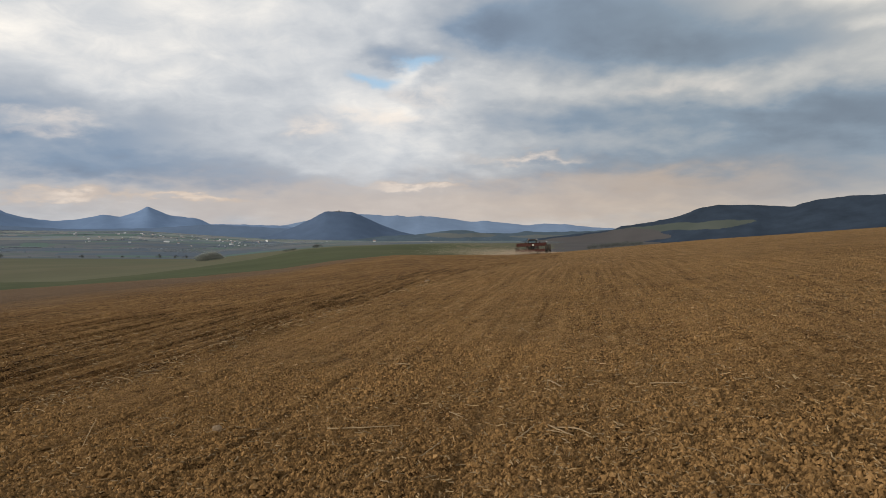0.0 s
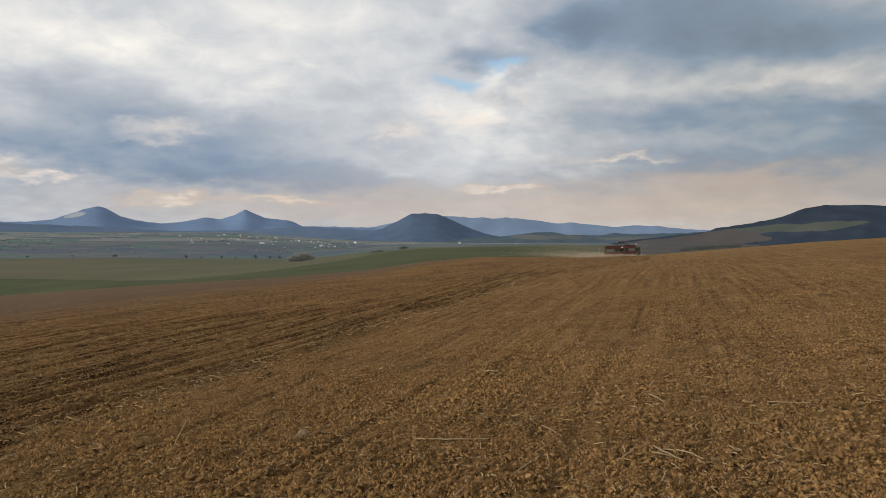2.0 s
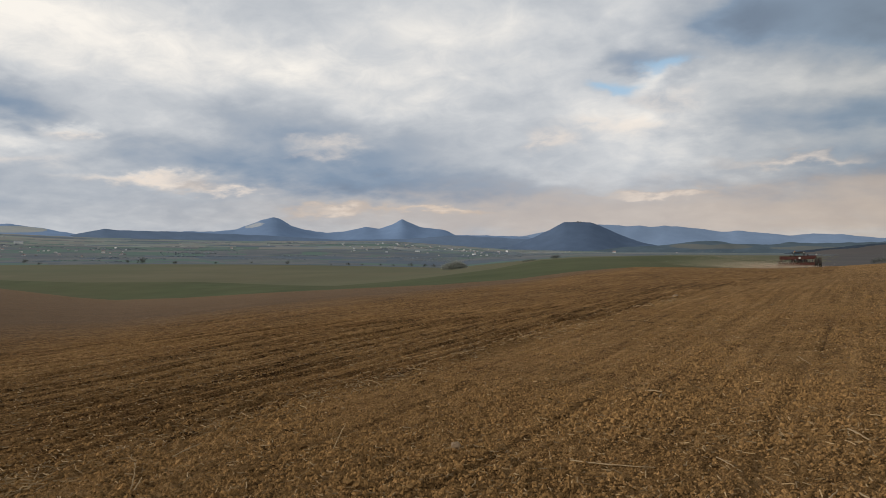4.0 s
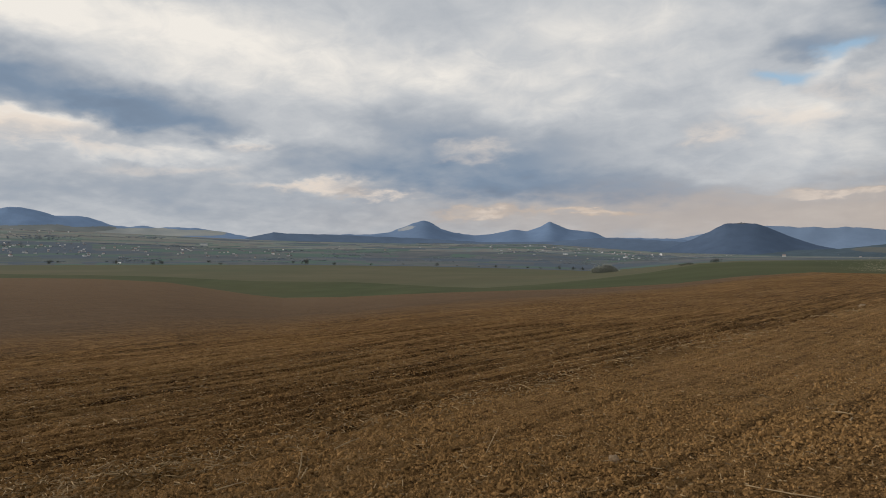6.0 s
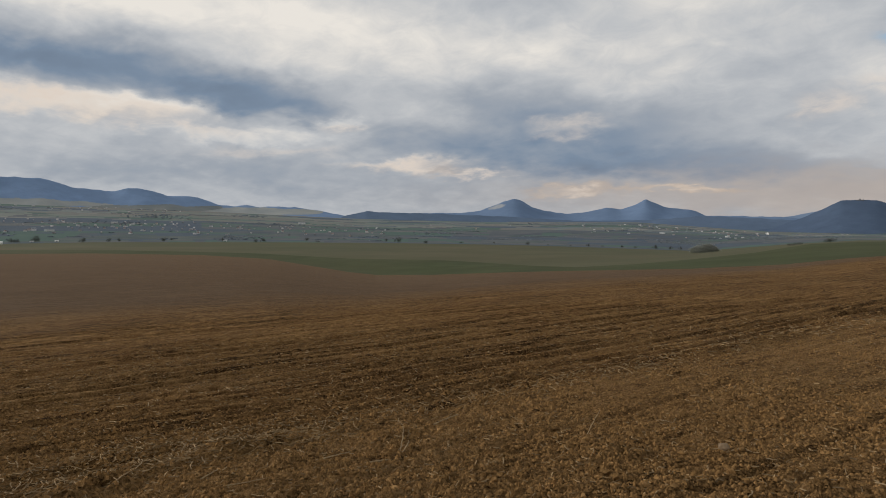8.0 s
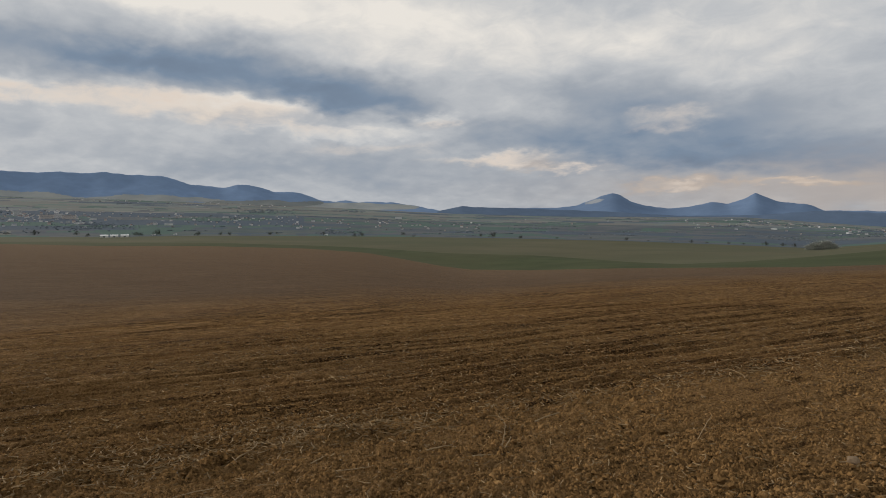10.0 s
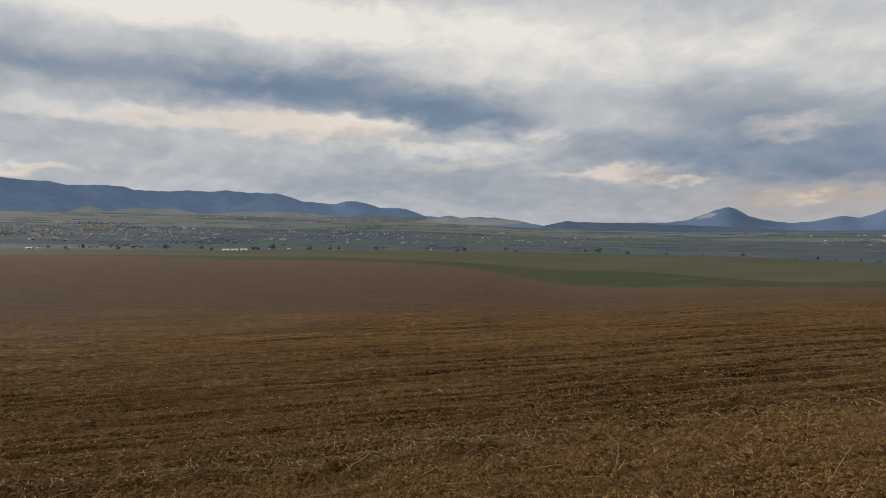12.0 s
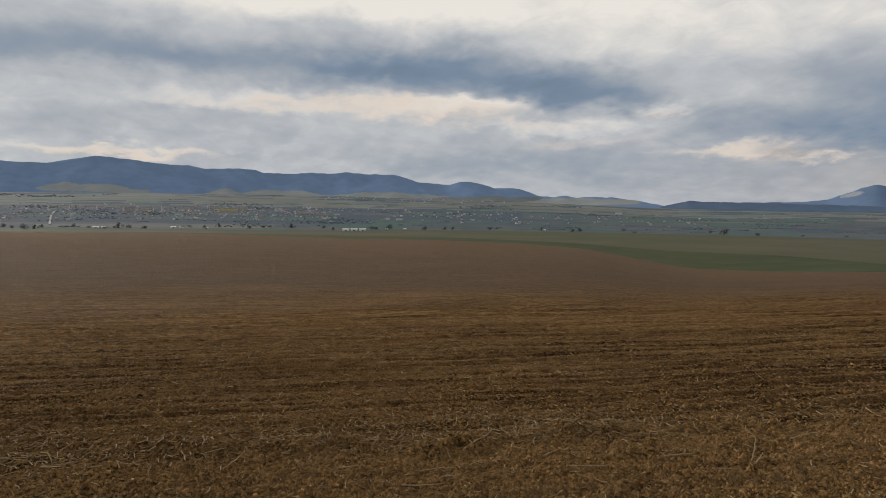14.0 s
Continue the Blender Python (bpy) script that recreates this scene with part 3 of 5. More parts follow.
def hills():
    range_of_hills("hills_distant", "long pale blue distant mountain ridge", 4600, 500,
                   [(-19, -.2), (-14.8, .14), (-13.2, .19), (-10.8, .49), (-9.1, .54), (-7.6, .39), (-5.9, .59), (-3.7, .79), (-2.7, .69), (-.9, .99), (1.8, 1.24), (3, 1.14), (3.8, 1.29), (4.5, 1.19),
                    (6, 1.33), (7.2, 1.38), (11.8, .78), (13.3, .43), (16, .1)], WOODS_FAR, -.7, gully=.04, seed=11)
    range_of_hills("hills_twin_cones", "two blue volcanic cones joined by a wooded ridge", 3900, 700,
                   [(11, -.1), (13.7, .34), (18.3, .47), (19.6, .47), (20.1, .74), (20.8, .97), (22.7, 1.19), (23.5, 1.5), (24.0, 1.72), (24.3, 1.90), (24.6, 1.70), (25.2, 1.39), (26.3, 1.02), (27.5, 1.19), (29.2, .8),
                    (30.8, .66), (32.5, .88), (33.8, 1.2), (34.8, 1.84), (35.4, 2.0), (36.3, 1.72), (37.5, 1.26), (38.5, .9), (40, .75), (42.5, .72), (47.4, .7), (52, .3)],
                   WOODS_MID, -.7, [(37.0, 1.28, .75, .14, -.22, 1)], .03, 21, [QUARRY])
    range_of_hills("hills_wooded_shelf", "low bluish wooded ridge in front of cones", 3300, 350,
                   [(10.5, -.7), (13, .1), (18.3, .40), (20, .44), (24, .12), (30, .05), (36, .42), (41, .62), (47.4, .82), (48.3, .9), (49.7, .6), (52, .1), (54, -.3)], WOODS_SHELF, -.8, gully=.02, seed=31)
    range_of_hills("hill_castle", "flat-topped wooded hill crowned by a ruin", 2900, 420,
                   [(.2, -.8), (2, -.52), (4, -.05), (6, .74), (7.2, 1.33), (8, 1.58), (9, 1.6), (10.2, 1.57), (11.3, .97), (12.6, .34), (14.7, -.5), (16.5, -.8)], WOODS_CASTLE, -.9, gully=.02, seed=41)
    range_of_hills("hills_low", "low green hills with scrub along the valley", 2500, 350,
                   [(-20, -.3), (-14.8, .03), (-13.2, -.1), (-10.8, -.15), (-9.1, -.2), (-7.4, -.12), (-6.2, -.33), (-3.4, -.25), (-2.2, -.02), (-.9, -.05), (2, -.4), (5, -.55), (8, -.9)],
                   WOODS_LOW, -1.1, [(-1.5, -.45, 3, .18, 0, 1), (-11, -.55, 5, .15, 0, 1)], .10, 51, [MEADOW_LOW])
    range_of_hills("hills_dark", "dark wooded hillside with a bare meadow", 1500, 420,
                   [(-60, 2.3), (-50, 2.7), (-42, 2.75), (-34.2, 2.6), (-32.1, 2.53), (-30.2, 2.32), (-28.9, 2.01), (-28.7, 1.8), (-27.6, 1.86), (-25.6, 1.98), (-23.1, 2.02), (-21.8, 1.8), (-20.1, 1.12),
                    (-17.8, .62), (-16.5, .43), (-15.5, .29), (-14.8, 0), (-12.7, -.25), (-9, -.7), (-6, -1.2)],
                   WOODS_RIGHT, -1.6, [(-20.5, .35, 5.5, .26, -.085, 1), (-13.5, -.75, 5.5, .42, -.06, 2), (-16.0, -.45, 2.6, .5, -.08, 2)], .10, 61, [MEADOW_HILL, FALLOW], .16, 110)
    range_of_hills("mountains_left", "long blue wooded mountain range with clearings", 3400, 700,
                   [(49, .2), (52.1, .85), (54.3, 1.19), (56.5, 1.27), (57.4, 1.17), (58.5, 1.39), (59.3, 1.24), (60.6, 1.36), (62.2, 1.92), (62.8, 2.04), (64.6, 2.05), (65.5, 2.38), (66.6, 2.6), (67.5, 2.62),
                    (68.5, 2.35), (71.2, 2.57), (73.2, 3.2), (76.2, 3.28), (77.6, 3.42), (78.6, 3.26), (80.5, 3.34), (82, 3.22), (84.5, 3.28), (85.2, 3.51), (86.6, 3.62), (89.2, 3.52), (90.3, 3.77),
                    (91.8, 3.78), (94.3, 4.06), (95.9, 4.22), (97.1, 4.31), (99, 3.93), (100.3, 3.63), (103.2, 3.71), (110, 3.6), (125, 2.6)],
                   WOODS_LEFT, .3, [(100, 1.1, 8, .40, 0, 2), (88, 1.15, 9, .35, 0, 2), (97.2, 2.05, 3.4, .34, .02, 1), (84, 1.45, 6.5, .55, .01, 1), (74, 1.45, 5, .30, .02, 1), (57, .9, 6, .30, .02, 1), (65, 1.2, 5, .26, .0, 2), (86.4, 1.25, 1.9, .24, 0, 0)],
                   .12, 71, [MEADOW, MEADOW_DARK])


hills()

# ---------------------------------------------------------------- helpers for things


def part(name, bm, material, parent, label="", smooth=False, at=None):
    """Links a bmesh as one mesh object under a thing or a part."""
    me = bpy.data.meshes.new(name)
    bm.normal_update()
    bm.to_mesh(me)
    bm.free()
    me.materials.append(material)
    if smooth:
        me.polygons.foreach_set("use_smooth", [True] * len(me.polygons))
    ob = new(name, me)
    ob.parent = parent
    if at is not None:
        ob.matrix_basis = at
    return tagged(ob, label)


def box(bm, x0, x1, y0, y1, z0, z1, bevel=0.0, taper=1.0):
    made = bmesh.ops.create_cube(bm, size=1.0)["verts"]
    for v in made:
        k = taper if v.co.z > 0 else 1.0
        v.co = Vector(((x0 + x1) / 2 + v.co.x * (x1 - x0) * k, (y0 + y1) / 2 + v.co.y * (y1 - y0) * k, (z0 + z1) / 2 + v.co.z * (z1 - z0)))
    if bevel:
        edges = list({e for v in made for e in v.link_edges})
        bmesh.ops.bevel(bm, geom=edges, offset=bevel, segments=2, affect="EDGES")
    return bm


def rod(bm, a, b, r, n=8, r2=None):
    a, b = Vector(a), Vector(b)
    m = Matrix.Translation((a + b) / 2) @ (b - a).to_track_quat("Z", "Y").to_matrix().to_4x4()
    bmesh.ops.create_cone(bm, cap_ends=True, segments=n, radius1=r, radius2=r if r2 is None else r2, depth=(b - a).length, matrix=m)
    return bm


def ring(bm, radius, width, tube, n=28):
    """A tyre: a rounded ring round the x axis."""
    prof = [(-width / 2, radius - tube), (-width / 2, radius - .05), (-width / 2 + .06, radius), (width / 2 - .06, radius), (width / 2, radius - .05), (width / 2, radius - tube)]
    rows = []
    for i in range(n):
        a = 2 * math.pi * i / n
        rows.append([bm.verts.new((x, q * math.cos(a), q * math.sin(a))) for x, q in prof])
    for i in range(n):
        for j in range(len(prof)):
            k = (j + 1) % len(prof)
            bm.faces.new((rows[i][j], rows[(i + 1) % n][j], rows[(i + 1) % n][k], rows[i][k]))
    return bm


def paint(name, c, rough=.45, metal=0.0, dirt=.35):
    return mat(name, [(.3, tuple(k * .8 for k in c)), (.7, c)], 3.0, rough, .001, 30, ((.17, .12, .075), 1.3, dirt), metal)


RED = paint("dusty_red_paint", (.16, .030, .022), .45, 0, .15)
DARK_RED = paint("rusty_dark_red_paint", (.075, .018, .014), .6, 0, .18)
BLACK = paint("black_plastic", (.015, .015, .017), .5, 0, .15)
RUBBER = paint("dusty_rubber", (.025, .024, .022), .85, 0, .5)
STEEL = paint("worn_steel", (.30, .29, .27), .4, .8)
RUSTY = paint("earth_covered_steel", (.10, .075, .055), .7, .2, .5)
CREAM = paint("cream_rim", (.55, .50, .40), .5)
LAMP_WHITE = paint("white_lens", (.75, .74, .70), .2, 0, .1)
GLASS = bpy.data.materials.new("cab_glass")
GLASS.use_nodes = True
gb = GLASS.node_tree.nodes["Principled BSDF"]
gb.inputs["Base Color"].default_value = (.85, .90, .90, 1)
gb.inputs["Roughness"].default_value, gb.inputs["Transmission Weight"].default_value, gb.inputs["IOR"].default_value = .03, 1.0, 1.05


def wheel(parent, name, x, y, r, w, tyre_mat=None, rim_mat=None):
    """Wheel > tyre, rim, turning round its own x axis."""
    hub = new(name)
    hub.parent = parent
    hub.matrix_basis = pose(x, y, r)
    bm = ring(bmesh.new(), r, w, r * .38)
    n = 18
    for i in range(n):                       # tread bars
        a = 2 * math.pi * i / n
        for sx in (-1, 1):
            c = bmesh.ops.create_cube(bm, size=1.0)["verts"]
            m = pose(0, 0, 0, math.degrees(a)) @ Matrix.Translation((sx * w * .22, 0, r + .012)) @ pose(0, 0, 0, 0, 0, sx * 35) @ Matrix.Diagonal((w * .5, .05, .05, 1))
            for v in c:
                v.co = m @ v.co
    part("tyre", bm, tyre_mat or RUBBER, hub, "dusty black rubber tyre")
    bm = bmesh.new()
    rod(bm, (-w * .3, 0, 0), (w * .3, 0, 0), r * .60, 20)
    rod(bm, (-w * .4, 0, 0), (w * .4, 0, 0), r * .2, 10)
    part("rim", bm, rim_mat or CREAM, hub)
    return hub


def build_tractor():
    t = tagged(new("tractor"), "red tractor with black cab roof pulling a seed drill", "tractor")
    bm = bmesh.new()
    box(bm, -.42, .42, .9, 3.1, .95, 1.75, .10, .92)
    part("hood", bm, RED, t)
    bm = box(bmesh.new(), -.36, .36, 3.1, 3.22, .85, 1.6, .04)
    part("grille", bm, BLACK, t)
    bm = box(bmesh.new(), -.33, .33, -.5, 2.9, .55, 1.0, .06)
    part("chassis", bm, BLACK, t)
    bm = bmesh.new()
    for sx in (-1, 1):
        for y in (-.62, .85):
            rod(bm, (sx * .82, y, 1.15), (sx * .74, y * .92, 2.45), .075, 6)
    box(bm, -.82, .82, -.66, .88, 1.0, 1.22, .03)
    part("cab_frame", bm, BLACK, t)
    bm = box(bmesh.new(), -1.08, 1.08, -.9, 1.05, 2.42, 2.70, .09, .9)
    part("roof", bm, BLACK, t, "black cab roof")
    for y, nm in ((-.6, "rear_window"), (.83, "windscreen")):
        part(nm, box(bmesh.new(), -.72, .72, y - .006, y + .006, 1.24, 2.42), GLASS, t).visible_shadow = False
    for sx in (-1, 1):
        part("side_window", box(bmesh.new(), sx * .775 - .006, sx * .775 + .006, -.55, .78, 1.24, 2.42), GLASS, t).visible_shadow = False
        bm = bmesh.new()
        box(bm, sx * .98 - .28, sx * .98 + .28, -.85, .75, 1.62, 1.72, .04)
        part("fender", bm, RED, t)
        part("work_lamp", box(bmesh.new(), sx * .75 - .1, sx * .75 + .1, -.98, -.9, 2.5, 2.62, .02), LAMP_WHITE, t)
        bm = rod(bmesh.new(), (sx * .85, .9, 2.2), (sx * 1.25, 1.0, 2.15), .02, 6)
        box(bm, sx * 1.3 - .09, sx * 1.3 + .09, .98, 1.03, 1.85, 2.25, .02)
        part("mirror", bm, BLACK, t)
    part("seat", box(bmesh.new(), -.25, .25, -.35, .15, 1.2, 1.85, .06), BLACK, t)
    part("steering_column", rod(bmesh.new(), (0, .7, 1.1), (0, .45, 1.65), .05), BLACK, t)
    part("exhaust", rod(bmesh.new(), (.5, 1.2, 1.6), (.5, 1.2, 2.6), .05), STEEL, t)
    part("beacon", rod(bmesh.new(), (-.6, .1, 2.69), (-.6, .1, 2.86), .07, 10), paint("orange_beacon", (.7, .25, .03), .3, 0, .05), t)
    for sx in (-1, 1):
        wheel(t, "rear_wheel", sx * .98, 0, .88, .52)
        wheel(t, "front_wheel", sx * .88, 2.45, .62, .40)
    return t


def build_drill():
    d = tagged(new("seed_drill"), "wide dark red seed drill behind the tractor raising dust", "seed drill")
    bm = bmesh.new()
    box(bm, -3.3, 2.9, -.45, .40, 1.55, 2.14, .10, .96)
    part("hopper", bm, DARK_RED, d, "long dark red seed hopper")
    part("hopper_lid", box(bmesh.new(), -3.35, 2.95, -.50, .46, 2.15, 2.22, .02), DARK_RED, d)
    part("frame", box(box(bmesh.new(), -3.3, 3.1, .45, .6, .78, .95, .02), -3.3, 3.1, -.6, -.48, .70, .85, .02), DARK_RED, d)
    bm = rod(bmesh.new(), (-1.2, .5, .85), (0, 2.4, .62), .07)
    rod(bm, (1.2, .5, .85), (0, 2.4, .62), .07)
    part("drawbar", bm, DARK_RED, d)
    for x in (-2.9, -1, 1, 2.8):
        part("hopper_bracket", box(bmesh.new(), x - .06, x + .06, -.3, .5, .9, 1.58, .02), DARK_RED, d)
    part("rear_plate", box(bmesh.new(), -.06, .26, -.49, -.46, 1.68, 1.92, .01), LAMP_WHITE, d, "small white rear marker plate")
    part("rear_lamp", box(bmesh.new(), 2.7, 2.95, -.5, -.46, 2.26, 2.42, .02), LAMP_WHITE, d)
    part("footboard", box(bmesh.new(), -3.3, 3.0, -1.05, -.75, .95, 1.0, .01), RUSTY, d)
    disc = None
    for i in range(18):
        x = -3.0 + i * .34
        at = pose(x, -.75, .24)
        if disc is None:
            bm = rod(bmesh.new(), (-.02, 0, 0), (.02, 0, 0), .24, 16)
            rod(bm, (0, 0, 0), (0, .35, .55), .03, 6)
            disc = part("coulter", bm, RUSTY, d, "", False, at)
        else:
            o = new("coulter", disc.data)
            o.parent, o.matrix_basis = d, at
    for x in (2.75, 3.35):
        wheel(d, "drill_wheel", x, -.45, .88, .50)
    for x in (-3.3,):
        wheel(d, "drill_wheel", x, -.25, .66, .35)
    part("side_guard", box(bmesh.new(), 2.35, 3.6, -1.0, .35, .95, 1.66, .12, .6), DARK_RED, d)
    for x in (-2.6, -1.5, -.4, .7, 1.8):       # seed hoses from the hopper to the coulters
        bm = rod(bmesh.new(), (x, -.2, 1.58), (x - .15, -.55, .95), .05, 6)
        rod(bm, (x + .3, -.2, 1.58), (x + .4, -.55, .95), .05, 6)
        rod(bm, (x - .15, -.55, .95), (x - .2, -.75, .5), .05, 6)
        part("seed_hose", bm, BLACK, d)
    part("harrow_beam", box(bmesh.new(), -3.3, 2.6, -1.15, -.95, .42, .86, .02), DARK_RED, d)
    return d


TRACTOR, DRILL = build_tractor(), build_drill()
TRACTOR.scale = (1.12, 1.12, 1.12)

# ---------------------------------------------------------------- dust
DUST = mat("airborne_dust", [(.3, (.54, .44, .34)), (.7, (.62, .52, .41))], 2.0, 1.0, spec=0)


def scatter_mesh(name, verts, faces, material, smooth=False):
    me = bpy.data.meshes.new(name)
    me.vertices.add(len(verts))
    me.vertices.foreach_set("co", np.asarray(verts, np.float32).reshape(-1))
    k = faces.shape[1]
    me.loops.add(faces.size)
    me.loops.foreach_set("vertex_index", faces.reshape(-1).astype(np.int32))
    me.polygons.add(len(faces))
    me.polygons.foreach_set("loop_start", np.arange(0, faces.size, k, dtype=np.int32))
    me.polygons.foreach_set("use_smooth", np.full(len(faces), smooth))
    me.materials.append(material)
    me.update(calc_edges=True)
    me.validate()
    return me


def dust_puff(sx, sy, sz, count, size, seed):
    """Floating specks of dust, thinning outwards."""
    g = np.random.default_rng(seed)
    c = g.normal(0, 1, (count, 3)) * (sx, sy, sz)
    c[:, 2] = np.abs(c[:, 2])
    v = c[:, None, :] + g.normal(0, size * .75, (count, 3, 3))
    f = np.arange(count * 3).reshape(-1, 3)
    return tagged(new("dust_cloud", scatter_mesh("dust_cloud", v.reshape(-1, 3), f, DUST)), "pale tan dust drifting behind the seed drill", "dust", "dust behind the drill", "stuff")


# offset to the left of the drill, behind it, spread, count
PUFFS = [(dust_puff(*p[2:]), p[0], p[1]) for p in (
    (-1.8, -1.2, 1.5, .9, .40, 52000, .013, 1), (-4.4, -1.5, 1.6, 1.0, .50, 56000, .013, 2), (-7.5, -1.8, 2.2, 1.2, .7, 52000, .013, 3),
    (-11.5, -2.0, 2.8, 1.4, .95, 34000, .013, 4), (-16.5, -2.0, 3.6, 1.6, 1.1, 20000, .013, 5), (1.5, -1.6, 2.0, .6, .18, 6000, .024, 6))]

# ---------------------------------------------------------------- bird
FEATHER = mat("dark_feathers", [(.3, (.018, .018, .022)), (.7, (.04, .038, .04))], 60, .6)


def build_bird():
    bird = tagged(new("bird"), "small dark bird flying low across the field", "bird")
    bm = bmesh.new()
    bmesh.ops.create_uvsphere(bm, u_segments=14, v_segments=9, radius=1)
    for v in bm.verts:
        k = 1 - .35 * max(-v.co.y, 0)
        v.co = Vector((v.co.x * .022 * k, v.co.y * .075, v.co.z * .022 * k))
    part("body", bm, FEATHER, bird, "", True)
    bm = bmesh.new()
    bmesh.ops.create_uvsphere(bm, u_segments=10, v_segments=7, radius=.017, matrix=Matrix.Translation((0, .075, .008)))
    part("head", bm, FEATHER, bird, "", True)
    part("beak", rod(bmesh.new(), (0, .088, .007), (0, .106, .004), .005, 6, .001), BLACK, bird)
    bm = bmesh.new()
    box(bm, -.014, .014, -.135, -.06, -.003, .003)
    for v in bm.verts:
        if v.co.y < -.1:
            v.co.x *= 2.0
    part("tail", bm, FEATHER, bird)
    wings = []
    for sx in (-1, 1):
        bm = bmesh.new()
        top = [bm.verts.new((sx * x, y, .004)) for x, y in ((0, .045), (.06, .05), (.13, .0), (.165, -.065), (.11, -.035), (.05, -.03), (0, -.03))]
        low = [bm.verts.new((v.co.x, v.co.y, -.002)) for v in top]
        n = len(top)
        bm.faces.new(top)
        bm.faces.new(low[::-1])
        for i in range(n):
            bm.faces.new((top[i], low[i], low[(i + 1) % n], top[(i + 1) % n]))
        bmesh.ops.recalc_face_normals(bm, faces=bm.faces)
        wings.append((part("wing", bm, FEATHER, bird, "", False, pose(sx * .012, .01, .008)), sx))
    return bird, wings


BIRD, WINGS = build_bird()

# ---------------------------------------------------------------- loose things on the soil


def soil_top(x, y):
    a = np.array([x], float), np.array([y], float)
    return ground_at(x, y) + float(relief(*a, np.hypot(*a))[0])


def stalk(name, ax, ay, bx, by, lift, thick, bend, label, material):
    """A dry stalk lying between two places, one end lifted, slightly bent; hollow-looking cut end."""
    n, bm = 7, bmesh.new()
    a = Vector((ax, ay, soil_top(ax, ay) + thick))
    b = Vector((bx, by, soil_top(bx, by) + thick + lift))
    side = (b - a).cross(Vector((0, 0, 1))).normalized()
    rows = []
    for i in range(n):
        u = i / (n - 1)
        p = a.lerp(b, u) + side * bend * math.sin(u * math.pi) + Vector((0, 0, .012 * math.sin(u * 3.1))) + side * .004 * math.sin(u * 17)
        r = thick * (1 - .35 * u) * (1.25 if i == 3 else 1)
        rows.append([bm.verts.new(p - a + side * r * math.cos(k * 1.0472) + Vector((0, 0, r * math.sin(k * 1.0472)))) for k in range(6)])
    for i in range(n - 1):
        for k in range(6):
            bm.faces.new((rows[i][k], rows[i][(k + 1) % 6], rows[i + 1][(k + 1) % 6], rows[i + 1][k]))
    bm.faces.new(rows[0][::-1])
    bm.faces.new(rows[-1])
    me = bpy.data.meshes.new(name)
    bm.to_mesh(me)
    bm.free()
    me.materials.append(material)
    ob = new(name, me)
    ob.location = a
    return tagged(ob, label, "stalk", "stalks on the soil")


